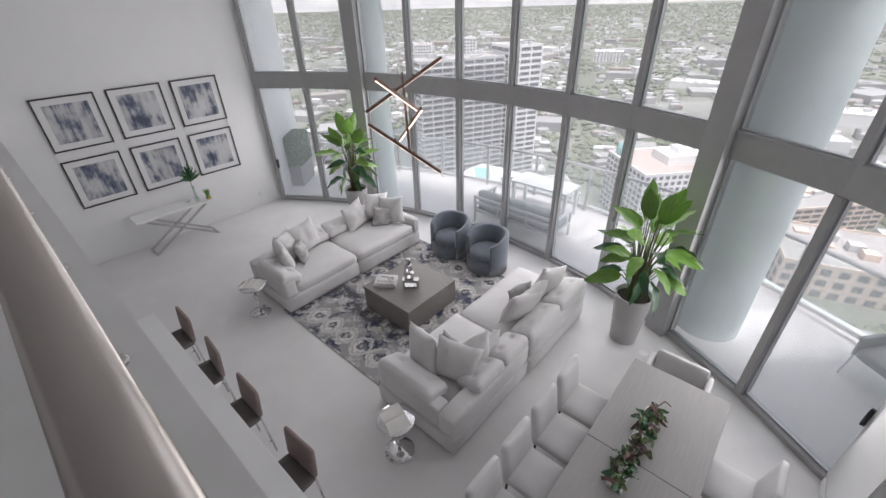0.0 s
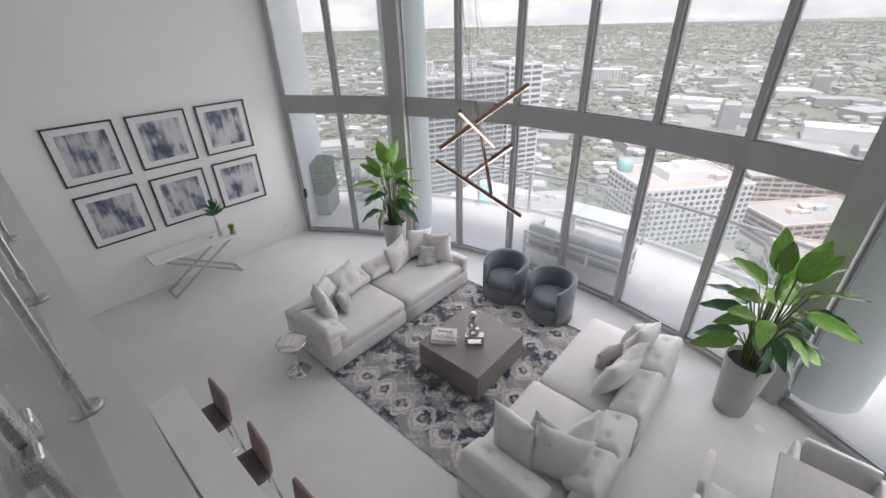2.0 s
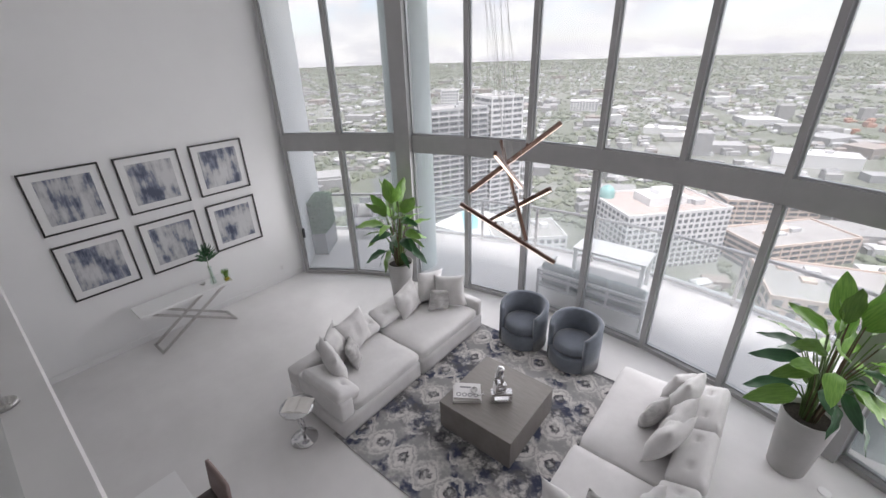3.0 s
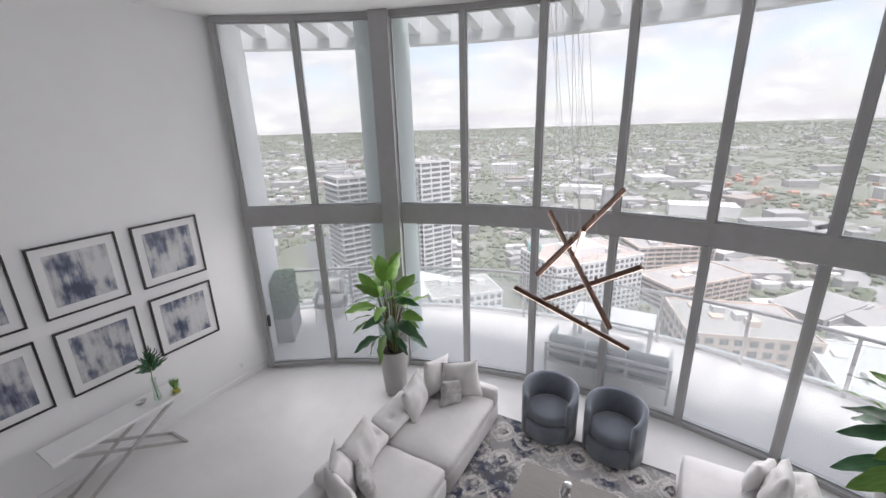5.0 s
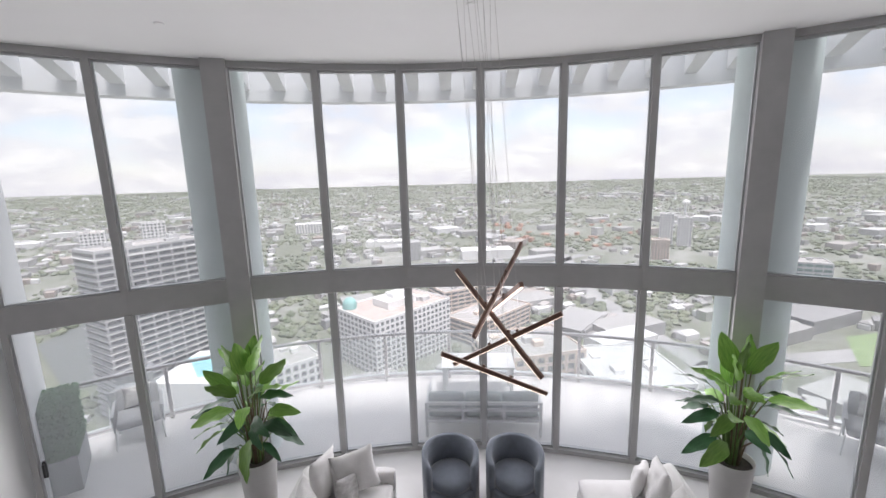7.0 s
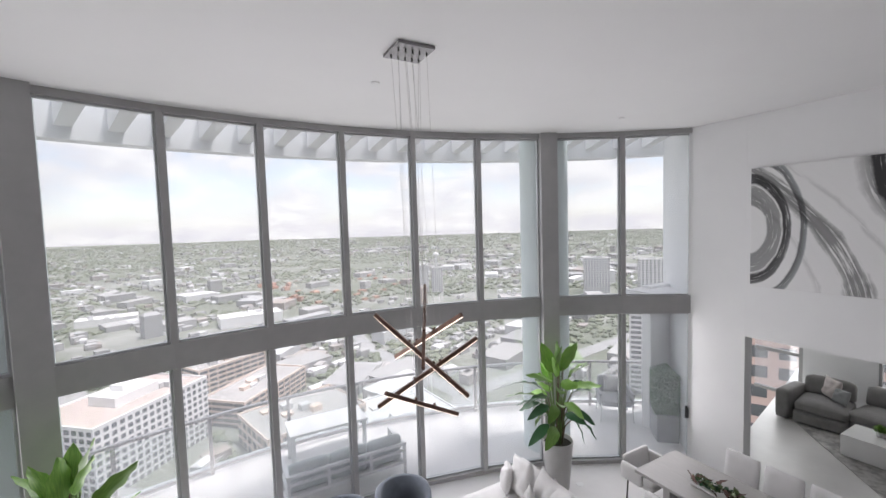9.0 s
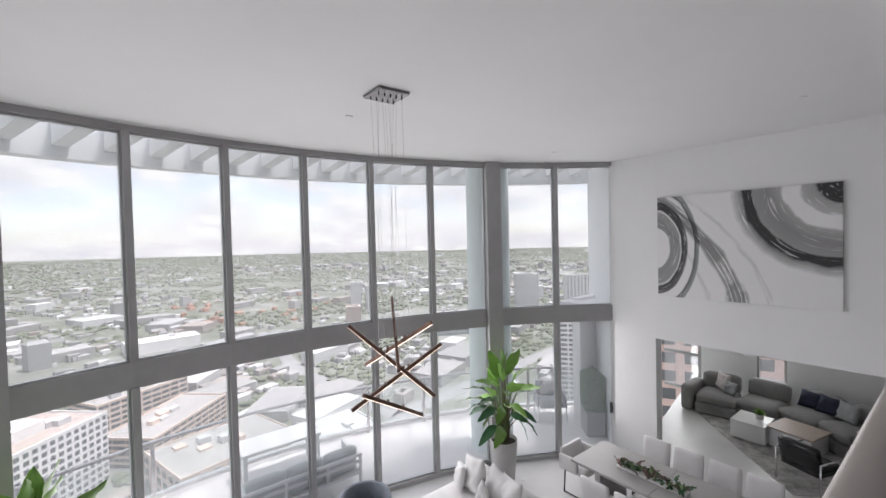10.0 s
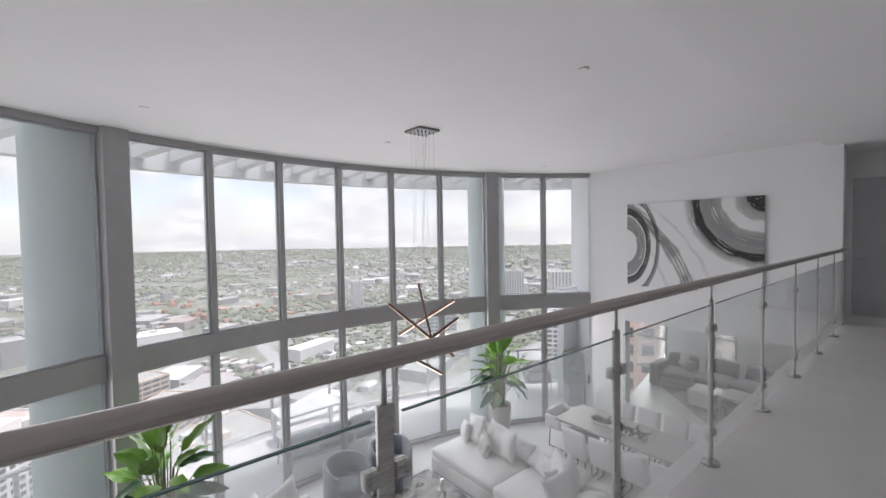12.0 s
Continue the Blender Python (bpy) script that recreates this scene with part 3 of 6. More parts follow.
def window_bay(name, angles, label):
    w = thing(name, Matrix(), label, "window", kind="structure")
    a0, a1 = angles[0], angles[-1]
    n = len(angles) - 1
    for i in range(n):
        b0, b1 = angles[i], angles[i + 1]
        part("sill", arc_prism(b0, b1, RAD - 0.05, RAD + 0.10, 0.002, SILL), FRAME, w)
        part("transom", arc_prism(b0, b1, RAD - 0.03, RAD + 0.14, TR0, TR1), FRAME, w, "dark grey beam between the storeys")
        part("head_frame", arc_prism(b0, b1, RAD - 0.05, RAD + 0.12, HEAD, Z_CEIL + 0.002), FRAME, w)
        for z0, z1 in ((SILL, TR0), (TR1, HEAD)):
            c0 = b0 + (HW if i else 0.0)
            c1 = b1 - (HW if i < n - 1 else 0.0)
            e = math.degrees(0.022 / RAD)
            # thin bead round each pane
            bead = arc_prism(c0, c0 + e, RAD + 0.012, RAD + 0.07, z0, z1)
            join(bead, arc_prism(c1 - e, c1, RAD + 0.012, RAD + 0.07, z0, z1))
            join(bead, arc_prism(c0 + e, c1 - e, RAD + 0.012, RAD + 0.07, z0, z0 + 0.022))
            join(bead, arc_prism(c0 + e, c1 - e, RAD + 0.012, RAD + 0.07, z1 - 0.022, z1))
            part("bead", bead, FRAME_LIGHT, w, "thin silver glazing bead")
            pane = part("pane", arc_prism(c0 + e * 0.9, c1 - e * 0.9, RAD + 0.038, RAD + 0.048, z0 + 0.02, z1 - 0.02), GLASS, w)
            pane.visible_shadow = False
    for a in angles[1:-1]:
        part("mullion", arc_prism(a - HW, a + HW, RAD - 0.06, RAD + 0.12, SILL, TR0), FRAME, w)
        part("mullion", arc_prism(a - HW, a + HW, RAD - 0.06, RAD + 0.12, TR1, HEAD), FRAME, w)
    return w


window_bay("window_1", [-BAY1 + 0.4, -31.6, -POST1], "two-storey pair of panes beside the pictures")
window_bay("window_2", [-POST0] + [7.44 * k for k in range(-2, 3)] + [POST0], "curved two-storey window wall in grey frames")
window_bay("window_3", [POST1, 31.6, BAY1 - 0.4], "two-storey pair of panes beside the painting")
for s in (-1, 1):
    a0, a1 = sorted((s * POST0, s * POST1))
    setting("trim_post", arc_prism(a0, a1, RAD - 0.14, RAD + 0.16, 0.0, Z_CEIL + 0.004), FRAME, "broad dark grey window post", "post")
    a0, a1 = sorted((s * (BAY1 - 0.4), s * BAY1))
    setting("trim_jamb", arc_prism(a0, a1, RAD - 0.03, RAD + 0.08, 0.0, Z_CEIL + 0.003), FRAME, "grey window jamb", "jamb")

# sliding-door pulls on the two outer panes
for s in (-1, 1):
    x, y = on_arc(s * (BAY1 - 0.75), RAD - 0.015)
    h = thing("door_pull", pose(x, y, 0.85, 0, 0, -(AXIS + s * 30)), "dark pull handle on the sliding glass door", "handle")
    part("plate", box(-0.018, 0.018, 0.0, 0.03, 0, 0.22, bevel=0.004), BLACK, h)
    part("grip", box(-0.012, 0.012, -0.035, 0.0, 0.02, 0.2, bevel=0.005), BLACK, h)

# ---- terrace ----
T_OUT = 11.2
setting("terrace", arc_prism(-BAY1 - 2.2, BAY1 + 2.2, RAD + 0.121, T_OUT, -0.30, -0.02, 40), STONE, "pale stone terrace around the window wall", "terrace")
setting("terrace_kerb", arc_prism(-BAY1 - 2.2, BAY1 + 2.2, T_OUT, T_OUT + 0.12, -0.45, 0.05, 40), WHITE, "low white kerb at the terrace edge", "kerb")
for s in (-1, 1):
    x, y = on_arc(s * 24.1, RAD + 0.76)
    setting("column", lathe([(0.45, -0.02), (0.45, 6.6)], 36), COLUMN, "round pale green concrete column", "column", smooth=True).location = (x, y, 0)
    wing = [on_arc(s * (BAY1 + 0.02), RAD + 0.10), on_arc(s * (BAY1 + 0.95), T_OUT - 0.16), on_arc(s * (BAY1 + 2.2), T_OUT - 0.16), on_arc(s * (BAY1 + 2.2), RAD + 0.10)]
    setting("wall_wing", prism(wing if s < 0 else wing[::-1], -0.3, 6.7), WHITE, "white side wall of the terrace", "wall")
ring = setting("trellis_ring", arc_prism(-BAY1 - 2.2, BAY1 + 2.2, T_OUT - 0.25, T_OUT + 0.05, 5.80, 6.45, 44), WHITE, "white curved edge beam of the overhead trellis", "beam")
setting("trellis_inner_beam", arc_prism(-BAY1 - 2.2, BAY1 + 2.2, RAD + 0.16, RAD + 0.42, 5.95, 6.5, 44), WHITE, "white inner beam of the trellis", "beam")
rafter = mesh_of("trellis_rafter", box(-0.10, 0.10, RAD + 0.42, T_OUT - 0.25, 5.98, 6.42), WHITE)
trellis = thing("trellis", Matrix(), "row of white rafters over the terrace", "trellis", kind="structure")
for k in range(-12, 13):
    part("rafter", rafter, None, trellis, m=pose(CX, CY, 0, 0, 0, -(AXIS + k * 3.2)))
setting("roof", prism([(XL - 0.2, BACK - 0.2), (XL - 0.2, WIN_L[1])] + [on_arc(-BAY1 + 2 * BAY1 * i / 24, RAD + 0.15) for i in range(25)] + [(XR + 0.3, WIN_R[1]), (9.1, 5.7), (9.1, BACK - 0.2)], Z_CEIL + 0.41, Z_CEIL + 0.75), WHITE, "flat white roof", "roof")

rail = thing("terrace_railing", Matrix(), "grey metal terrace railing with glass panels", "railing", kind="structure")
R_RAIL = T_OUT - 0.10
part("top_rail", arc_prism(-BAY1, BAY1, R_RAIL - 0.035, R_RAIL + 0.035, 1.02, 1.07, 44), STEEL, rail)
part("bottom_rail", arc_prism(-BAY1, BAY1, R_RAIL - 0.02, R_RAIL + 0.02, 0.07, 0.11, 44), STEEL, rail)
tpost = mesh_of("post", box(-0.03, 0.03, -0.025, 0.025, -0.02, 1.02), STEEL)
N_T = 11
for k in range(N_T + 1):
    a = -BAY1 + 0.3 + (2 * BAY1 - 0.6) * k / N_T
    x, y = on_arc(a, R_RAIL)
    part("post", tpost, None, rail, m=pose(x, y, 0, 0, 0, -(AXIS + a)))
    if k < N_T:
        g = part("pane", arc_prism(a + 0.25, a + (2 * BAY1 - 0.6) / N_T - 0.25, R_RAIL - 0.006, R_RAIL + 0.006, 0.12, 0.98, 3), RAILGLASS, rail)
        g.visible_shadow = False

# ---- gallery railing ----
RY, PY, RZ = 0.072, 0.085, 4.16
gal = thing("gallery_railing", Matrix(), "steel gallery railing with glass panels and a round handrail", "railing", kind="structure")
part("handrail", tube([(XL + 0.05, RY, RZ), (XR - 0.03, RY, RZ)], 0.027, 24), RAIL, gal, "brushed metal handrail", smooth=True)
part("end_plate", tube([(XR - 0.03, RY, RZ), (XR + 0.001, RY, RZ)], 0.05, 16), STEEL, gal)
bm = box(-0.025, 0.025, -0.009, 0.009, 0.02, 1.09, bevel=0.004, seg=2)
postmesh = mesh_of("post", bm, STEEL)
stub = mesh_of("rail_bracket", tube([(0, 0, 1.09), (0, 0, 1.19)], 0.008, 10), STEEL, True)
flange = mesh_of("flange", lathe([(0, 0), (0.055, 0), (0.055, 0.012), (0.05, 0.02), (0.03, 0.024), (0, 0.024)], 20), STEEL, True)
clamp = mesh_of("clamp", box(0.0251, 0.07, -0.017, 0.017, -0.025, 0.025, bevel=0.007), STEEL)
px = [-7.925 + 1.245 * k for k in range(8)]
for i, x in enumerate(px):
    q = part("post", postmesh, None, gal, m=pose(x, PY, Z_MEZ))
    part("rail_bracket", stub, None, q)
    part("flange", flange, None, q)
    for z in (0.20, 0.90):
        for side in (1, -1):
            part("clamp", clamp, None, q, m=pose(0, 0, z) @ Matrix.Diagonal((side, 1, 1, 1)))
    if i < len(px) - 1:
        g = part("pane", box(x + 0.05, px[i + 1] - 0.05, RY - 0.005, RY + 0.005, Z_MEZ + 0.10, Z_MEZ + 1.06), RAILGLASS, gal)
        g.visible_shadow = False
        part("glass_edge", box(x + 0.05, px[i + 1] - 0.05, RY - 0.0055, RY + 0.0055, Z_MEZ + 1.0601, Z_MEZ + 1.064), GREENEDGE, gal, "green polished glass edge")
g = part("pane", box(px[-1] + 0.05, XR - 0.02, RY - 0.005, RY + 0.005, Z_MEZ + 0.10, Z_MEZ + 1.06), RAILGLASS, gal)
g.visible_shadow = False

# gallery door
door = thing("door_1", pose(DX, 0.055, Z_MEZ), "pale grey closed door at the gallery's end", "door", kind="structure")
part("leaf", box(0.03, 0.075, -0.925, 0.065, 0.006, 2.425, bevel=0.002, seg=1), DOORP, door)
fr = box(-0.02, 0.1, 0.06, 0.14, 0.0, 2.50)
join(fr, box(-0.02, 0.1, -1.0, -0.921, 0.0, 2.50))
join(fr, box(-0.02, 0.1, -0.92, 0.059, 2.42, 2.50))
part("door_frame", fr, WALL, door, "white door casing")
part("door_handle", join(tube([(0.03, -0.02, 1.02), (-0.03, -0.02, 1.02)], 0.012, 10), tube([(-0.03, -0.02, 1.02), (-0.03, -0.13, 1.02)], 0.010, 10)), CHROME, door)
for z in (0.3, 1.25, 2.15):
    part("hinge", box(0.015, 0.03, 0.05, 0.062, z, z + 0.1), CHROME, door)


# ---- living room ----
rug = tagged(new("rug", mesh_of("rug", soft_box(2.62, 3.12, 0.014, 0.006, 3), RUG)), "ikat area rug in ivory, grey and navy under the sofas", "rug")
rug.location = (-3.87, 3.81, 0.008)

ct = thing("coffee_table", pose(-3.655, 3.745, 0.016), "square taupe veneer coffee table on the rug", "coffee table")
part("body", box(-0.515, 0.515, -0.535, 0.535, 0.0, 0.385, bevel=0.004, seg=2), TAUPE, ct)
part("top", box(-0.52, 0.52, -0.54, 0.54, 0.388, 0.415, bevel=0.004, seg=2), TAUPE, ct)


def sofa_module(x0, x1, y0, y1, back, arm, label, arm_pad=True):
    """One block of the sectional: back is the side in x (-1 or 1), arm the side in y (-1, 1 or 0)."""
    cx, cy = (x0 + x1) / 2, (y0 + y1) / 2
    lx, ly = x1 - x0, y1 - y0
    s = thing("sofa_module", pose(cx, cy, 0), label, "sofa", "sectional sofa blocks")
    part("base", soft_box(lx - 0.02, ly - 0.012, 0.27, 0.02, 4), LINEN, s, smooth=True, m=pose(0, 0, 0.165))
    for ix in (-1, 1):
        for iy in (-1, 1):
            part("foot", box(-0.03, 0.03, -0.03, 0.03, 0.0, 0.04), BLACK, s, m=pose(ix * (lx / 2 - 0.08), iy * (ly / 2 - 0.08), 0))
    bt, at = 0.24, (0.22 if arm_pad else 0.15)
    H = 0.60
    part("back_frame", soft_box(bt, ly - 0.012, H - 0.30, 0.05, 6), LINEN, s, smooth=True, m=pose(back * (lx / 2 - bt / 2 - 0.005), 0, 0.30 + (H - 0.30) / 2))
    ya, yb = -ly / 2, ly / 2
    if arm < 0:
        ya += at
    if arm > 0:
        yb -= at
    if arm:
        part("arm", soft_box(lx - bt - 0.01, at, H - 0.30, 0.05, 6), LINEN, s, smooth=True, m=pose(-back * bt / 2, arm * (ly / 2 - at / 2 - 0.006), 0.30 + (H - 0.30) / 2))
    # deep seat cushion
    part("seat_cushion", soft_box(lx - bt - 0.01, yb - ya - 0.012, 0.17, 0.06, 10, puff=0.025, wrinkle=0.012, seed=cx + cy), LINEN, s, smooth=True, m=pose(-back * bt / 2, (ya + yb) / 2, 0.385))
    # tufted pads leaning on the back and on the arm, their tops level with the frame
    n = 2
    room = 0.24 if arm and arm_pad else 0.0
    w = (yb - ya - room) / n
    for i in range(n):
        yc = (ya + (room if arm < 0 else 0.0)) + w * (i + 0.5)
        d = [(0.02, -w * 0.25), (0.02, w * 0.25)]
        part("back_pad", soft_box(0.36, w - 0.015, 0.15, 0.055, 15, 0.025, d, 0.05, 0.055), LINEN, s, smooth=True,
             m=pose(back * (lx / 2 - bt * 0.80), yc, 0.605, 0, back * -20, 0))
    if arm and arm_pad:
        la = lx - bt - 0.16
        part("arm_pad", soft_box(la, 0.36, 0.15, 0.055, 15, 0.025, [(-la * 0.25, 0.02), (la * 0.25, 0.02)], 0.05, 0.055), LINEN, s, smooth=True,
             m=pose(-back * (bt / 2 + 0.05), arm * (ly / 2 - at * 0.84), 0.605, arm * 20, 0, 0))
    return s


sofa_module(-6.13, -4.95, 2.27, 3.72, -1, -1, "white tufted sofa block with one arm, beside the rug")
sofa_module(-6.13, -4.93, 3.73, 5.29, -1, 1, "white sofa block with a slim end arm", arm_pad=False)
sofa_module(-2.60, -1.35, 2.12, 3.655, 1, -1, "white tufted sofa block with a low arm")
sofa_module(-2.56, -1.33, 3.665, 5.27, 1, 0, "white tufted sofa block with an open end")

pil = [mesh_of("pillow", pillow_mesh(0.56, 0.55, 0.21, 1.3 * k + 0.7), LINEN2, True) for k in range(4)]
pils = [mesh_of("pillow", pillow_mesh(0.40, 0.38, 0.16, 2.1 * k + 5.2), LINEN, True) for k in range(2)]


def crushed_material():
    m = mat("silver_crushed_velvet", (0.50, 0.49, 0.485), (0.36, 0.355, 0.35), 7.0, 0.45, bump=0.9, bscale=30, stretch=(1, 1, 2.5), sheen=0.4, lo=0.42, hi=0.58)
    return m


CRUSH = crushed_material()
pilc = [mesh_of("pillow", pillow_mesh(0.40, 0.38, 0.16, 3.7 * k + 9.4), CRUSH, True) for k in range(2)]


def place(ob, m):
    ob.matrix_basis = m
    return ob


def pillow(me, x, y, z, lean, turn, label, roll=0):
    ob = tagged(new("throw_pillow", me), label, "pillow", "throw pillows on the sofas")
    return place(ob, pose(x, y, z, 0, 0, turn) @ pose(0, 0, 0, -lean, roll, 0))


IV, SM, CR = "ivory cotton throw pillow leaning on the sofa", "small white throw pillow on the sofa", "silver crushed velvet throw pillow on the sofa"
SEAT = 0.475
# near end of the west sofa
pillow(pil[0], -5.53, 2.72, SEAT, -16, -14, IV, 4)
pillow(pil[1], -5.71, 2.92, SEAT, -15, -48, IV, -6)
pillow(pil[2], -5.75, 3.28, SEAT, -16, -82, IV, 5)
pillow(pilc[0], -5.49, 3.02, SEAT, -20, -42, CR, -9)
# far end of the west sofa
pillow(pil[3], -5.73, 4.40, SEAT, -16, -80, IV, 8)
pillow(pil[0], -5.71, 4.82, SEAT + 0.02, -14, -100, IV, -12)
pillow(pil[1], -5.33, 4.94, SEAT, -14, -160, IV, 10)
pillow(pilc[1], -5.42, 4.70, SEAT, -18, -118, CR, -14)
pillow(pils[0], -5.57, 4.98, SEAT + 0.03, -12, -138, SM, 12)
# near end of the east sofa
pillow(pil[2], -2.21, 2.55, SEAT, 10, -12, IV, -10)
pillow(pil[3], -1.83, 2.63, SEAT, 12, 22, IV, 10)
pillow(pil[0], -1.79, 3.01, SEAT, -14, 64, IV, -14)
pillow(pilc[0], -2.07, 2.83, SEAT, 14, 6, CR, 14)
pillow(pils[0], -1.77, 3.27, SEAT, -14, 78, SM, -10)
# far end of the east sofa
pillow(pil[1], -1.86, 4.02, SEAT, -16, 72, IV, 10)
pillow(pil[2], -1.84, 4.34, SEAT, -18, 84, IV, -8)
pillow(pilc[1], -2.02, 4.44, SEAT, -20, 62, CR, -12)
pillow(pil[3], -1.84, 4.74, SEAT, -16, 78, IV, 14)
pillow(pils[1], -1.92, 5.02, SEAT, -14, 60, SM, 12)


def tub_chair(m):
    c = thing("tub_chair", m, "slate blue velvet barrel chair with a round seat", "armchair", "pair of barrel chairs by the window")
    R = 0.385
    part("base", lathe([(0, 0.03), (R - 0.03, 0.03), (R - 0.02, 0.05), (R - 0.02, 0.26), (R - 0.03, 0.28), (0, 0.28)], 36), BLUE, c, smooth=True)
    part("plinth", lathe([(0, 0), (R - 0.06, 0), (R - 0.06, 0.03), (0, 0.03)], 28), BLACK, c)
    part("seat", lathe([(0, 0.28), (R - 0.10, 0.282), (R - 0.075, 0.30), (R - 0.07, 0.34), (R - 0.085, 0.39), (R - 0.13, 0.42), (0.12, 0.435), (0, 0.438)], 36), BLUE, c, smooth=True)
    # wrapped back, higher behind, open to -y
    bm = bmesh.new()
    n = 40
    prof = [(R, 0.03), (R + 0.005, 0.3), (R + 0.005, 1.0), (R - 0.025, 1.035), (R - 0.07, 1.0), (R - 0.075, 0.30), (R - 0.07, 0.28)]
    rings = []
    for k in range(n + 1):
        a = radians(-38 + 256 * k / n)
        f = abs(k / n - 0.5) * 2
        top = 0.735 - 0.12 * max(0, f - 0.45) ** 1.5 / 0.42
        ring = []
        for r, z in prof:
            zz = z if z <= 0.3 else 0.3 + (z - 0.3) / 0.7 * (top - 0.3)
            ring.append(bm.verts.new((r * math.cos(a), r * math.sin(a), zz)))
        rings.append(ring)
    for q, s in zip(rings, rings[1:]):
        for j in range(len(prof) - 1):
            bm.faces.new((q[j], q[j + 1], s[j + 1], s[j]))
        bm.faces.new((q[-1], q[0], s[0], s[-1]))
    bm.faces.new(rings[0])
    bm.faces.new(rings[-1][::-1])
    part("backrest", bm, BLUE, c, smooth=False)
    for o in c.children:
        if o.name.startswith("backrest"):
            for f in o.data.polygons:
                f.use_smooth = True
    return c


tc1 = tub_chair(pose(-4.21, 5.42, 0, 0, 0, 4))
copy_thing(tc1, pose(-3.34, 5.43, 0, 0, 0, -8))


def side_table(m, label):
    t = thing("side_table", m, label, "side table", "pair of round side tables")
    part("base_plate", lathe([(0, 0), (0.165, 0), (0.17, 0.008), (0.165, 0.02), (0.03, 0.028), (0, 0.028)], 32), CHROME, t, smooth=True)
    part("stem", tube([(0, 0, 0.02), (0, 0, 0.22)], 0.02, 12), CHROME, t, smooth=True)
    ringp = [(0.075 * math.cos(2 * math.pi * k / 24), 0, 0.295 + 0.075 * math.sin(2 * math.pi * k / 24)) for k in range(25)]
    part("ring", tube(ringp, 0.014, 10), CHROME, t, smooth=True)
    part("neck", tube([(0, 0, 0.37), (0, 0, 0.53)], 0.02, 12), CHROME, t, smooth=True)
    part("tabletop", lathe([(0, 0.53), (0.18, 0.53), (0.205, 0.54), (0.21, 0.555), (0.2, 0.565), (0, 0.562)], 36), CHROME, t, "polished round metal top", smooth=True)
    return t


st = side_table(pose(-5.42, 1.99, 0), "chrome side table with a ring stem, beside the sofa")
copy_thing(st, pose(-1.89, 1.80, 0, 0, 0, 40))


def open_book(m, label):
    b = thing("book", m, label, "book")
    part("cover", box(-0.17, 0.17, -0.125, 0.125, 0.0, 0.006), PAPER, b)
    for s in (-1, 1):
        bm = bmesh.new()
        n = 8
        top, bot = [], []
        for i in range(n + 1):
            u = i / n
            z = 0.006 + 0.026 * (math.sin(math.pi * min(1, u * 1.15 + 0.12)) ** 0.7) * (1 - 0.5 * u)
            for y in (-0.12, 0.12):
                top.append(bm.verts.new((s * (0.003 + 0.16 * u), y, z)))
                bot.append(bm.verts.new((s * (0.003 + 0.16 * u), y, 0.0062)))
        for i in range(n):
            a = 2 * i
            bm.faces.new((top[a], top[a + 2], top[a + 3], top[a + 1]))
            bm.faces.new((bot[a], bot[a + 1], bot[a + 3], bot[a + 2]))
            bm.faces.new((top[a], bot[a], bot[a + 2], top[a + 2]))
            bm.faces.new((top[a + 1], top[a + 3], bot[a + 3], bot[a + 1]))
        bm.faces.new((top[0], top[1], bot[1], bot[0]))
        bm.faces.new((top[-2], bot[-2], bot[-1], top[-1]))
        part("page_block", bm, PAPER, b, smooth=False)
    return b


open_book(pose(-5.42, 2.0, 0.563, 0, 0, 35), "open cream-paged book lying on the side table")
open_book(pose(-1.90, 1.79, 0.563, 0, 0, -18), "open cream-paged book on the round table")

# books and sculpture on the coffee table
ZT = 0.431


def book(m, w, d, h, label, marks=True):
    b = thing("book", m, label, "book", "stack on the coffee table")
    part("cover", join(box(-w / 2, w / 2, -d / 2, d / 2, 0, 0.004), join(box(-w / 2, w / 2, -d / 2, d / 2, h - 0.004, h), box(-w / 2, -w / 2 + 0.004, -d / 2, d / 2, 0.004, h - 0.004))), LEATHER, b)
    part("page_block", box(-w / 2 + 0.005, w / 2 - 0.005, -d / 2 + 0.005, d / 2 - 0.005, 0.0045, h - 0.0045), PAPER, b)
    if marks:
        for k in range(4):
            part("letter", lathe([(0.020, h + 0.0005), (0.032, h + 0.0005), (0.032, h + 0.0015), (0.020, h + 0.0015), (0.020, h + 0.0005)], 18), PRINT, b, m=pose(-w * 0.32 + 0.072 * k, -d * 0.28, 0))
        part("title_bar", box(-w * 0.3, w * 0.3, d * 0.16, d * 0.26, h + 0.0004, h + 0.0014), PRINT, b)
    return b


book(pose(-3.96, 3.505, ZT, 0, 0, 38), 0.36, 0.28, 0.035, "large white coffee-table book at the bottom of a stack", False)
book(pose(-3.96, 3.515, ZT + 0.036, 0, 0, 33), 0.33, 0.26, 0.03, "white coffee-table book with grey lettering")
beads = thing("bead_garland", pose(-3.92, 3.565, ZT + 0.069), "short garland of white beads on the books", "garland")
for k in range(14):
    a = 0.5 * k
    part("bead", lathe([(0, -0.013), (0.009, -0.009), (0.013, 0), (0.009, 0.009), (0, 0.013)], 10), LEATHER, beads, smooth=True, m=pose(0.06 * math.cos(a) + 0.008 * k, 0.05 * math.sin(a), 0.013))

sc = thing("sculpture", pose(-3.56, 3.685, ZT, 0, 0, 40), "silver abstract sculpture of stacked open frames", "sculpture")


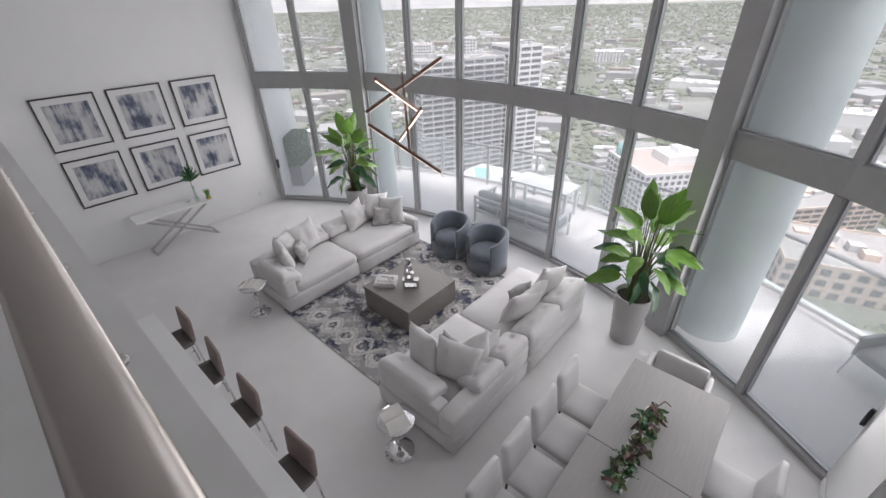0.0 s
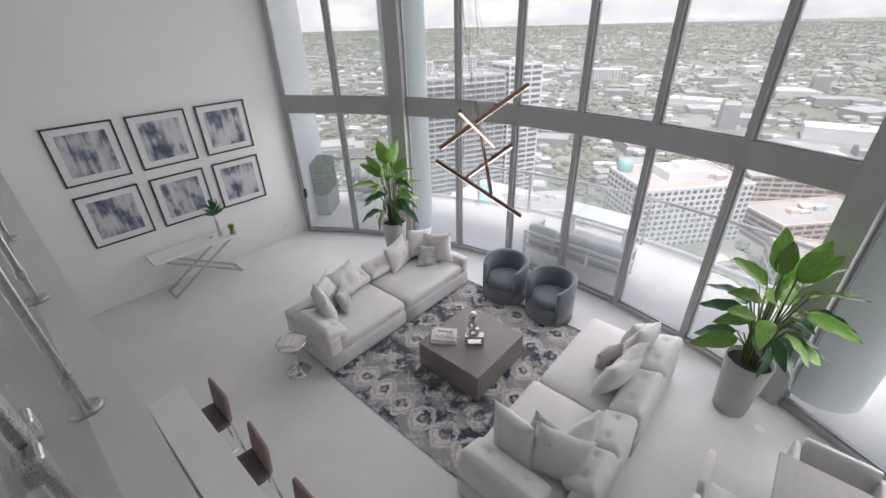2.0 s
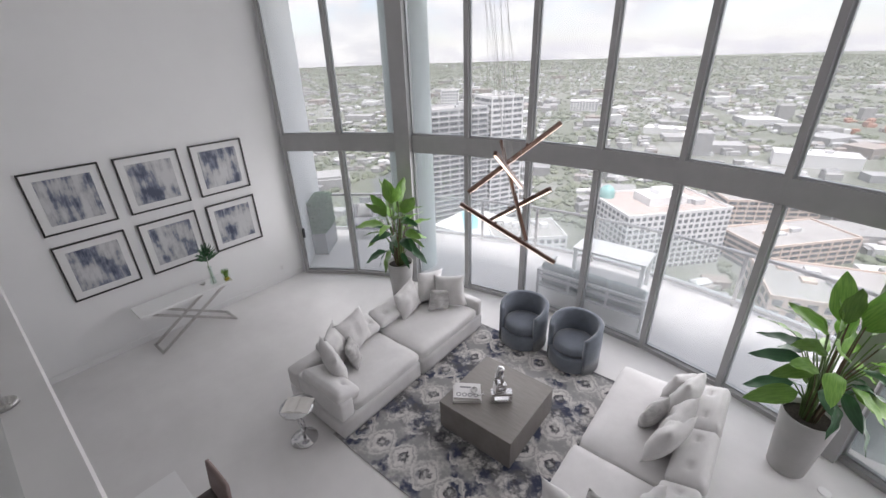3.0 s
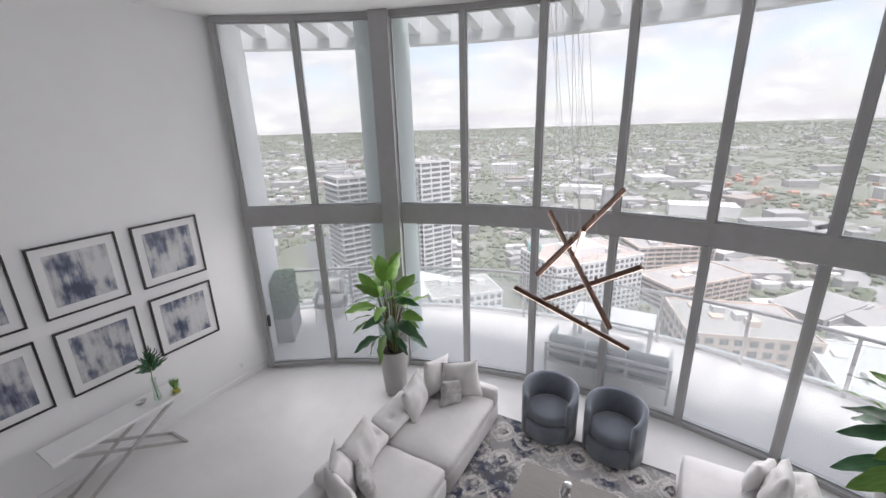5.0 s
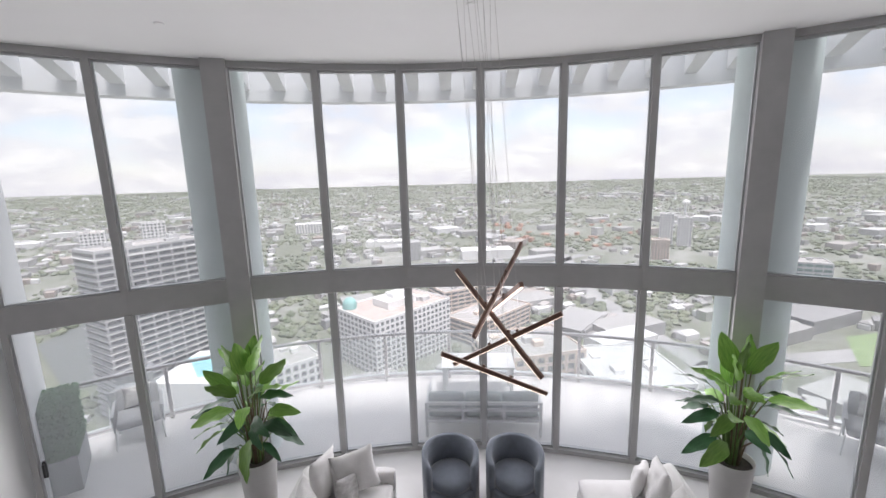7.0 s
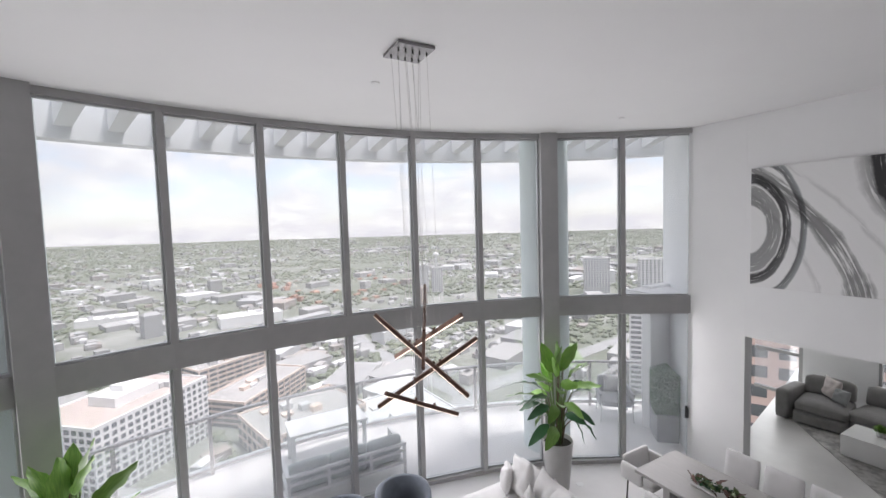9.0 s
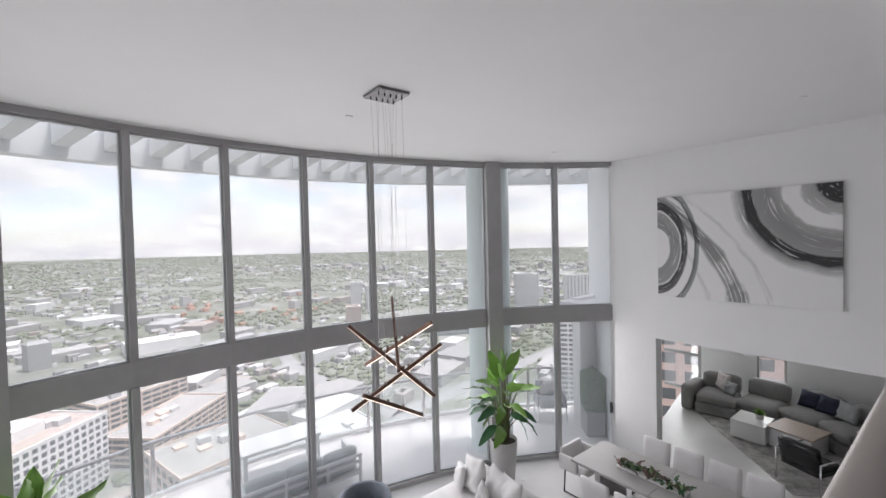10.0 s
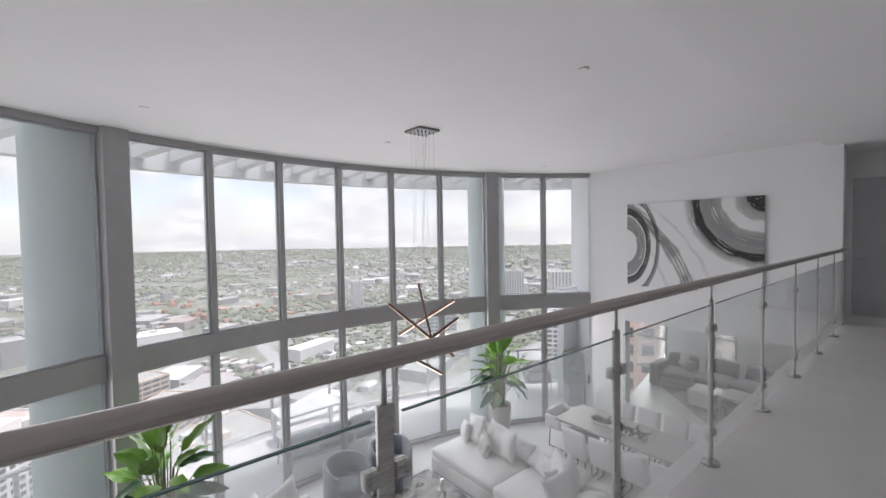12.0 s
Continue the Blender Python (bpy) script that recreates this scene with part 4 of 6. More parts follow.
def open_frame(w, d, h, t):
    b = box(-w / 2, w / 2, -d / 2, d / 2, 0, t, bevel=0.004)
    join(b, box(-w / 2, w / 2, -d / 2, d / 2, h - t, h, bevel=0.004))
    join(b, box(-w / 2, -w / 2 + t, -d / 2, d / 2, t, h - t, bevel=0.004))
    join(b, box(w / 2 - t, w / 2, -d / 2, d / 2, t, h - t, bevel=0.004))
    return b


part("lower_frame", open_frame(0.26, 0.10, 0.16, 0.04), CHROME, sc)
part("middle_frame", open_frame(0.14, 0.10, 0.13, 0.035), CHROME, sc, m=pose(-0.03, 0, 0.16, 0, 6, 15))
part("upper_frame", open_frame(0.10, 0.09, 0.13, 0.03), CHROME, sc, m=pose(-0.02, 0, 0.285, 0, -8, -20))
part("finial", soft_box(0.09, 0.07, 0.16, 0.03, 4, wrinkle=0.02), CHROME, sc, m=pose(-0.03, 0, 0.47, 0, 14, 0))


# ---- planters with bird-of-paradise plants ----
def leaf_mesh(name, length, width, droop, material):
    bm = bmesh.new()
    n, grid = 12, []
    for i in range(n + 1):
        u = i / n
        w = width / 2 * max(0.0, math.sin(math.pi * min(1.0, u ** 0.8)) ** 0.75) * (1 - 0.12 * u)
        z = -droop * u * u * length
        row = []
        for v in (-1, -0.55, 0, 0.55, 1):
            fold = 0.22 * abs(v) * w + 0.012 * math.sin(u * 17 + v * 3) * abs(v)
            row.append(bm.verts.new((u * length, v * w, z + fold)))
        grid.append(row)
    for a, b in zip(grid, grid[1:]):
        for j in range(4):
            bm.faces.new((a[j], b[j], b[j + 1], a[j + 1]))
    me = mesh_of(name, bm, material, True)
    return me


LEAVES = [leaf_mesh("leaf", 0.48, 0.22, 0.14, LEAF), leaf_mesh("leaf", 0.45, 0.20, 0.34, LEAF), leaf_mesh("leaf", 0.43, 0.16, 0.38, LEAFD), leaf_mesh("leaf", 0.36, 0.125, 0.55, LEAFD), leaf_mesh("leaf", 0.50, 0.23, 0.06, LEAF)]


def potted_plant(x, y, turn, seed, label):
    rnd = random.Random(seed)
    p = thing("potted_plant", pose(x, y, 0, 0, 0, turn), label, "plant", "pair of potted plants at the window")
    part("planter", lathe([(0, 0), (0.172, 0), (0.18, 0.015), (0.245, 0.80), (0.247, 0.815), (0.232, 0.815), (0.226, 0.74), (0, 0.74)], 36), POT, p, "tall tapered grey planter", smooth=True)
    part("soil", lathe([(0, 0.765), (0.1, 0.76), (0.226, 0.745)], 24), SOIL, p)
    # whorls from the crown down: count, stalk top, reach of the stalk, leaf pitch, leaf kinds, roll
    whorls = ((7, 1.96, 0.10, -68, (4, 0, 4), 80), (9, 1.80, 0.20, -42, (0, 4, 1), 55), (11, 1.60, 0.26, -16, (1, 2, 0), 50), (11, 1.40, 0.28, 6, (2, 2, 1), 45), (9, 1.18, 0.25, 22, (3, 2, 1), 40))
    for n, top, reach, pitch0, kinds, roll in whorls:
        for k in range(n):
            a = 2 * math.pi * (k + 0.37 * n) / n + rnd.uniform(-0.4, 0.4)
            out = reach * rnd.uniform(0.55, 1.15)
            b0 = (0.07 * math.cos(a), 0.07 * math.sin(a), 0.75)
            tip = Vector((out * math.cos(a), out * math.sin(a), top + rnd.uniform(-0.11, 0.09)))
            mid = Vector((b0[0] * 0.7 + tip.x * 0.25, b0[1] * 0.7 + tip.y * 0.25, 0.75 + (tip.z - 0.75) * 0.62))
            part("stalk", tube([b0, mid, tip], 0.013, 6, r2=0.006), STEM if rnd.random() < 0.7 else WOODY, p, smooth=True)
            m = Matrix.Translation(tip) @ pose(0, 0, 0, 0, 0, math.degrees(a)) @ pose(0, 0, 0, rnd.uniform(-roll, roll), pitch0 + rnd.uniform(-16, 16), 0)
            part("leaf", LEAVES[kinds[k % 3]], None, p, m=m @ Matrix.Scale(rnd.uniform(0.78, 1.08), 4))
    return p


potted_plant(-0.67, 5.21, 20, 4, "tall bird-of-paradise plant in a grey planter by the painting side")
potted_plant(-6.75, 5.16, 200, 11, "tall bird-of-paradise plant in a grey planter by the picture side")

# ---- dining area ----
dt = thing("dining_table", pose(0.25, 2.82, 0), "long greige dining table set for eight", "dining table")
part("tabletop", box(-0.49, 0.49, -1.28, -0.002, 0.70, 0.745, bevel=0.004, seg=1), TABLE, dt)
part("tabletop", box(-0.49, 0.49, 0.002, 1.28, 0.70, 0.745, bevel=0.004, seg=1), TABLE, dt)
for s in (-1, 1):
    part("trestle", box(-0.40, 0.40, s * 0.85 - 0.05, s * 0.85 + 0.05, 0.0, 0.70, bevel=0.006), TABLE, dt)
part("stretcher", box(-0.06, 0.06, -0.79, 0.79, 0.08, 0.18), TABLE, dt)


def dining_chair(m, arms=False):
    c = thing("dining_chair", m, "white upholstered dining chair with dark metal legs" if not arms else "white upholstered armchair at the table's end", "chair", "chairs round the dining table")
    W = 0.56 if arms else 0.45
    part("seat", soft_box(W, 0.46, 0.10, 0.03, 6, 0.012), LEATHER, c, smooth=True, m=pose(0, 0, 0.44))
    part("backrest", soft_box(W, 0.075, 0.38 if arms else 0.52, 0.03, 6), LEATHER, c, smooth=True, m=pose(0, 0.225, 0.575 if arms else 0.635, -8, 0, 0))
    for sx in (-1, 1):
        for sy in (-1, 1):
            part("leg", tube([(sx * (W / 2 - 0.03), sy * 0.19, 0.40), (sx * (W / 2 - 0.02), sy * 0.21, 0.0)], 0.012, 8), BLACK, c)
        part("runner", tube([(sx * (W / 2 - 0.02), -0.21, 0.012), (sx * (W / 2 - 0.02), 0.21, 0.012)], 0.010, 8), BLACK, c)
        if arms:
            part("armrest", soft_box(0.07, 0.36, 0.26, 0.03, 5), LEATHER, c, smooth=True, m=pose(sx * (W / 2 + 0.03), 0.08, 0.56))
    return c


ch = dining_chair(pose(-0.47, 3.36, 0, 0, 0, 90))
for y in (2.83, 2.30, 1.77):
    copy_thing(ch, pose(-0.47, y, 0, 0, 0, 90))
for y in (3.36, 2.85, 2.34, 1.83):
    copy_thing(ch, pose(0.95, y, 0, 0, 0, -90))
dining_chair(pose(0.20, 4.16, 0, 0, 0, 0), True)

run = thing("table_garland", pose(0.16, 2.97, 0.746), "leafy centrepiece of eucalyptus in a long white tray", "centrepiece")
part("tray", box(-0.07, 0.07, -0.52, 0.52, 0.0, 0.035, bevel=0.01), LEATHER, run)
small = leaf_mesh("leaf", 0.11, 0.06, 0.5, LEAFD)
small2 = leaf_mesh("leaf", 0.10, 0.065, 0.4, mat("sage_leaf", (0.16, 0.22, 0.10), (0.10, 0.14, 0.06), 9.0, 0.6, vary=0.3))
dry = leaf_mesh("leaf", 0.12, 0.05, 0.9, mat("dried_leaf", (0.20, 0.12, 0.10), (0.11, 0.07, 0.06), 9.0, 0.7, vary=0.3))
rnd = random.Random(8)
for k in range(84):
    yy = rnd.uniform(-0.56, 0.56)
    part("leaf", (small, small2, dry)[rnd.choice((0, 0, 1, 1, 2))], None, run, m=pose(rnd.gauss(0, 0.03), yy, 0.03 + rnd.random() * 0.09, rnd.uniform(-50, 50), rnd.uniform(-70, 10), rnd.uniform(0, 360)))
part("twig", tube([(0, 0.5, 0.06), (0.06, 0.62, 0.10), (0.12, 0.64, 0.05)], 0.006, 6), WOODY, run)

# ---- bar below the gallery ----
bar = thing("bar_counter", pose(-3.16, 0.19, 0), "long white quartz bar ledge below the gallery", "counter")
part("worktop", box(-2.14, 2.6, 0.12, 0.475, 0.88, 0.92, bevel=0.003, seg=1), QUARTZ, bar)
part("body", box(-2.10, 2.56, 0.14, 0.26, 0.10, 0.878), QUARTZ, bar)
part("plinth", box(-2.06, 2.52, 0.16, 0.24, 0.0, 0.098), FRAME, bar)
part("end_panel", box(-2.14, -2.105, 0.12, 0.475, 0.0, 0.878), QUARTZ, bar)


def bar_stool(m):
    s = thing("bar_stool", m, "taupe upholstered bar stool with a chrome frame at the counter", "stool", "bar stools along the counter")
    part("seat", soft_box(0.42, 0.38, 0.07, 0.025, 5), STOOLD, s, smooth=True, m=pose(0, 0, 0.62))
    part("backrest", soft_box(0.43, 0.05, 0.36, 0.022, 5), STOOL, s, smooth=True, m=pose(0, 0.215, 0.815, -6, 0, 0))
    for sx in (-1, 1):
        part("leg", tube([(sx * 0.19, -0.17, 0.59), (sx * 0.20, -0.2, 0.0)], 0.011, 8), CHROME, s, smooth=True)
        part("leg", tube([(sx * 0.19, 0.2, 0.72), (sx * 0.19, 0.19, 0.58), (sx * 0.20, 0.22, 0.0)], 0.011, 8), CHROME, s, smooth=True)
        part("side_rail", tube([(sx * 0.196, -0.18, 0.2), (sx * 0.196, 0.205, 0.2)], 0.009, 8), CHROME, s, smooth=True)
    part("footrest", tube([(-0.196, -0.185, 0.25), (0.196, -0.185, 0.25)], 0.010, 8), CHROME, s, smooth=True)
    return s


bs = bar_stool(pose(-4.90, 0.66, 0))
for x in (-4.03, -3.16, -2.15):
    copy_thing(bs, pose(x, 0.66, 0, 0, 0, 4 * math.sin(x * 5)))

# ---- pictures on the west wall ----
def picture(y0, z1):
    S = 0.895
    p = thing("picture", pose(XL + 0.001, y0 + S / 2, z1 - S), "framed abstract print in grey and navy with a white mat", "picture", "six framed prints in two rows")
    f = box(0, 0.035, -S / 2, S / 2, 0, 0.022)
    join(f, box(0, 0.035, -S / 2, S / 2, S - 0.022, S))
    join(f, box(0, 0.035, -S / 2, -S / 2 + 0.022, 0.022, S - 0.022))
    join(f, box(0, 0.035, S / 2 - 0.022, S / 2, 0.022, S - 0.022))
    part("frame", f, BLACK, p)
    part("mat_board", box(0.004, 0.016, -S / 2 + 0.022, S / 2 - 0.022, 0.022, S - 0.022), MATBOARD, p)
    part("sheet", box(0.016, 0.019, -S / 2 + 0.125, S / 2 - 0.125, 0.125, S - 0.125), ABSTRACT, p)
    return p


for k in range(3):
    picture(0.83 + 1.07 * k, 3.105)
    picture(0.83 + 1.07 * k, 2.035)

# ---- console below the pictures ----
con = thing("console_table", pose(-8.95, 2.13, 0), "white console table on crossed chrome legs", "console table")
part("top", box(-0.23, 0.23, -0.74, 0.74, 0.755, 0.80, bevel=0.003, seg=1), QUARTZ, con)
for s in (-1, 1):
    x = s * 0.17
    part("cross_leg", box(-0.012, 0.012, -0.02, 0.02, 0, 1.0), STEEL, con, m=Matrix.Translation((x, -0.60, 0.015)) @ pose(0, 0, 0, math.degrees(-math.atan2(1.2, 0.735)), 0, 0) @ Matrix.Diagonal((1, 1, math.hypot(1.2, 0.735), 1)))
    part("cross_leg", box(-0.012, 0.012, -0.02, 0.02, 0, 1.0), STEEL, con, m=Matrix.Translation((x - 0.026, 0.60, 0.015)) @ pose(0, 0, 0, math.degrees(math.atan2(1.2, 0.735)), 0, 0) @ Matrix.Diagonal((1, 1, math.hypot(1.2, 0.735), 1)))
for y in (-0.62, 0.62):
    part("foot_bar", box(-0.2, 0.2, y - 0.018, y + 0.018, 0, 0.022), STEEL, con)

v = thing("vase", pose(-8.88, 2.60, 0.801), "slim clear glass vase with one dark palm leaf", "vase")
vg = part("vessel", lathe([(0, 0), (0.045, 0), (0.052, 0.02), (0.03, 0.16), (0.028, 0.30), (0.036, 0.34), (0.032, 0.34), (0.024, 0.30), (0.026, 0.16), (0.046, 0.022), (0, 0.015)], 24), VASEGLASS, v, smooth=True)
vg.visible_shadow = False
part("stem", tube([(0, 0, 0.02), (0.01, -0.01, 0.35), (0.03, 0.0, 0.58)], 0.006, 6), STEM, v)
blade = leaf_mesh("leaf", 0.24, 0.05, 0.12, LEAFD)
for k in range(15):
    # narrow fingers set along the top of the stem, the lower ones more spread
    a = radians(-62 + 124 * k / 14)
    part("leaf", blade, None, v, m=Matrix.Translation((0.025, 0.0, 0.60 - 0.16 * abs(math.sin(a)))) @ pose(0, 0, 0, math.degrees(-a), 0, 0) @ pose(0, 0, 0, 70 * (k % 2), -84, 0))
v2 = thing("vase", pose(-8.80, 2.80, 0.801), "small square glass vase filled with green leaves", "vase")
vg = part("vessel", box(-0.05, 0.05, -0.05, 0.05, 0.0, 0.22, bevel=0.006), VASEGLASS, v2)
vg.visible_shadow = False
lf = leaf_mesh("leaf", 0.13, 0.06, 0.2, LEAF)
for k in range(14):
    part("leaf", lf, None, v2, m=pose(0.018 * math.cos(k * 2.4), 0.018 * math.sin(k * 2.4), 0.05 + 0.003 * k, 0, -84, k * 137))
part("lemons", soft_box(0.085, 0.085, 0.06, 0.02, 3), mat("yellow_base", (0.5, 0.42, 0.05), (0.4, 0.33, 0.04), 20.0, 0.5), v2, m=pose(0, 0, 0.035))
dish = thing("dish", pose(-9.0, 2.46, 0.801), "small white ribbed dish", "dish")
part("bowl", lathe([(0, 0.004), (0.03, 0), (0.05, 0.03), (0.06, 0.035), (0.052, 0.036), (0.03, 0.012), (0, 0.01)], 24), LEATHER, dish, smooth=True)

# ---- painting ----
art = thing("painting", pose(XR - 0.002, 2.30, 4.215), "large abstract canvas with grey and black swirls on white", "painting")
part("canvas", box(-0.045, -0.022, -1.222, 1.222, -0.885, 0.885, bevel=0.003, seg=1), SWIRL, art)
part("stretcher", box(-0.0218, 0.0, -1.215, 1.215, -0.878, 0.878), LEATHER, art, "pale wooden stretcher behind the canvas")

# ---- chandelier ----
BRUSHED = mat("dark_chrome", (0.26, 0.255, 0.26), (0.2, 0.195, 0.2), 5.0, 0.3, metal=0.9)
cl = thing("pendant_lamp", pose(-3.88, 3.595, Z_CEIL), "bronze pendant lamp of five crossed light bars on thin wires", "pendant lamp")
part("canopy", box(-0.17, 0.17, -0.17, 0.17, -0.03, -0.001, bevel=0.003, seg=1), BRUSHED, cl, "square dark chrome ceiling plate")
BARS = [((-4.053, 4.277, 3.502), (-3.343, 3.648, 2.710)), ((-3.411, 4.388, 3.724), (-3.901, 3.467, 3.149)), ((-3.162, 3.723, 3.246), (-4.081, 4.157, 2.586)), ((-4.180, 3.691, 2.910), (-3.215, 4.085, 2.319)), ((-3.549, 3.372, 3.592), (-3.802, 4.352, 2.991))]
base = Vector((-3.88, 3.595, Z_CEIL))
for i, (a, b) in enumerate(BARS):
    a, b = Vector(a) - base, Vector(b) - base
    d = b - a
    q = d.to_track_quat("X", "Z").to_matrix().to_4x4()
    m = Matrix.Translation(a) @ q
    L = d.length
    bar_ob = part("light_bar", box(0, L, -0.016, 0.016, -0.006, 0.034, bevel=0.003, seg=1), BRONZE, cl, "slim bronze light bar", m=m)
    part("led_strip", box(0.008, L - 0.008, -0.013, 0.013, -0.0095, -0.0065), LED, bar_ob)
    for k, f in enumerate((0.36, 0.62)):
        part("wire_clip", box(L * f - 0.012, L * f + 0.012, -0.008, 0.008, 0.034, 0.055), BRONZE, bar_ob)
        p0 = a + d * f + Vector((0, 0, 0.03))
        j = 2 * i + k
        p1 = Vector((-0.13 + 0.065 * (j % 5), -0.08 + 0.16 * (j // 5), -0.03))
        part("wire", tube([p1, p0], 0.0016, 5), STEEL, cl)
        part("wire_grip", tube([p1, p1 - Vector((0, 0, 0.03))], 0.007, 8), BLACK, cl)

# sprinkler and speaker covers in the ceiling
for x, y in ((-3.99, 1.12), (-0.06, 1.16), (-6.85, 4.57), (-0.03, 4.46), (-3.87, 4.48)):
    c = thing("ceiling_cover", pose(x, y, Z_CEIL), "small white round sprinkler cover on the ceiling", "sprinkler")
    part("disc", lathe([(0, -0.012), (0.04, -0.012), (0.045, -0.008), (0.045, 0), (0, 0)], 20), CEIL, c)

# ---- den ----
drug = tagged(new("rug", mesh_of("rug", soft_box(3.4, 2.4, 0.012, 0.005, 3), SPECKLE)), "mottled grey and ivory den rug", "rug")
drug.matrix_basis = pose(4.80, 2.20, 0.007, 0, 0, 45)


def den_sofa():
    s = thing("sectional_sofa", pose(5.15, 3.45, 0), "charcoal curved sectional sofa in the den", "sofa")
    part("arm", soft_box(0.9, 0.26, 0.62, 0.06, 5), DENSOFA, s, smooth=True, m=pose(0.35, 0.98, 0.33))
    spots = ((0.40, 0.42, 8), (0.55, -0.42, -6), (0.55, -1.25, -26), (0.22, -2.0, -46), (-0.35, -2.6, -62))
    for x, y, r in spots:
        part("base", soft_box(0.95, 0.86, 0.26, 0.04, 4), DENSOFA, s, smooth=True, m=pose(x, y, 0.16, 0, 0, r))
        part("seat_cushion", soft_box(0.92, 0.84, 0.2, 0.08, 6, 0.03), DENSOFA, s, smooth=True, m=pose(x, y, 0.38, 0, 0, r))
        part("back_cushion", soft_box(0.26, 0.82, 0.42, 0.09, 6, 0.02), DENSOFA, s, smooth=True, m=pose(x, y, 0, 0, 0, r) @ pose(0.42, 0, 0.64, 0, 12, 0))
    return s


den_sofa()
pillow(pil[0], 5.72, 3.87, 0.50, -16, 50, "blush knit throw pillow on the den sofa").data = mesh_of("pillow", pillow_mesh(0.46, 0.44, 0.17, 4.4), BLUSH, True)
pillow(pil[0], 5.52, 3.65, 0.50, -20, 62, "grey throw pillow on the den sofa").data = mesh_of("pillow", pillow_mesh(0.34, 0.32, 0.14, 6.4), GREYCUSHION, True)
for x, y, a, mm, tx in ((5.90, 2.23, 75, NAVY, "navy throw pillow on the den sofa"), (5.75, 1.91, 68, NAVY, "navy throw pillow on the den sofa"), (5.57, 1.61, 55, GREYCUSHION, "pale grey throw pillow on the den sofa")):
    pillow(pil[0], x, y, 0.50, -26, a, tx).data = mesh_of("pillow", pillow_mesh(0.46, 0.40, 0.16, x * 2), mm, True)
thr = tagged(new("throw_blanket", mesh_of("throw_blanket", soft_box(0.7, 0.9, 0.05, 0.02, 8, wrinkle=0.08, seed=3.0), BLUSH, True)), "blush knit blanket over the den sofa", "blanket")
thr.matrix_basis = pose(4.90, 0.85, 0.52, 0, -6, -58)

PEACH = mat("pale_oak", (0.50, 0.41, 0.35), (0.43, 0.35, 0.30), 4.0, 0.45, bump=0.08, bscale=60, stretch=(1, 14, 1))
dct = thing("coffee_table", pose(4.62, 2.92, 0.014), "white block coffee table in the den", "coffee table")
part("plinth", box(-0.30, 0.30, -0.27, 0.27, 0, 0.03), QUARTZ, dct)
part("block", box(-0.34, 0.34, -0.31, 0.31, 0.03, 0.40, bevel=0.006), QUARTZ, dct)
dwt = thing("coffee_table", pose(4.72, 2.18, 0.014, 0, 0, -12), "white coffee table with a pale oak top in the den", "coffee table")
part("base", box(-0.34, 0.34, -0.36, 0.36, 0, 0.37, bevel=0.006), QUARTZ, dwt)
part("top", box(-0.38, 0.38, -0.40, 0.40, 0.372, 0.405, bevel=0.004), PEACH, dwt, "pale oak top")
dp = thing("potted_plant", pose(4.72, 2.82, 0.415), "small green plant in a white pot on the den table", "plant")
part("pot", lathe([(0, 0), (0.06, 0), (0.075, 0.09), (0.068, 0.09), (0, 0.075)], 20), LEATHER, dp, smooth=True)
for k in range(34):
    part("leaf", lf, None, dp, m=pose(0, 0, 0.08, 0, -25 - (k % 5) * 14, k * 137))

dch = thing("armchair", pose(3.35, 1.72, 0, 0, 0, 68), "black leather lounge chair with a polished metal frame", "armchair")
part("seat", soft_box(0.62, 0.6, 0.14, 0.04, 5), BLACKGLASS, dch, smooth=True, m=pose(0, 0, 0.38))
part("backrest", soft_box(0.62, 0.14, 0.42, 0.04, 5), BLACKGLASS, dch, smooth=True, m=pose(0, 0.28, 0.60, -14, 0, 0))
for sx in (-1, 1):
    part("side_frame", join(join(tube([(sx * 0.35, -0.32, 0.0), (sx * 0.35, -0.32, 0.58)], 0.016, 8), tube([(sx * 0.35, -0.32, 0.58), (sx * 0.35, 0.34, 0.58)], 0.016, 8)), tube([(sx * 0.35, 0.34, 0.58), (sx * 0.35, 0.34, 0.0)], 0.016, 8)), CHROME, dch, smooth=True)
copy_thing(dch, pose(3.20, 0.85, 0, 0, 0, 80))

# den windows
dw = thing("window_4", Matrix(), "den corner window in a dark frame", "window", kind="structure")
part("window_frame", join(join(box(6.56, 6.64, 4.622, 4.70, 0.0, 2.72), box(6.56, 6.64, 4.701, 5.62, 0.0, 0.07)), box(6.56, 6.64, 4.701, 5.62, 1.0, 1.08)), FRAME, dw)
g = part("pane", box(6.59, 6.60, 4.70, 5.62, 0.07, 2.7), GLASS, dw)
g.visible_shadow = False
dw = thing("window_5", Matrix(), "small den window in a dark frame", "window", kind="structure")
part("window_frame", join(join(box(6.56, 6.64, 2.752, 2.80, 0.75, 2.3), box(6.56, 6.64, 3.30, 3.348, 0.75, 2.3)), box(6.56, 6.64, 2.801, 3.299, 1.3, 1.36)), FRAME, dw)
g = part("pane", box(6.59, 6.60, 2.80, 3.30, 0.751, 2.3), GLASS, dw)
g.visible_shadow = False

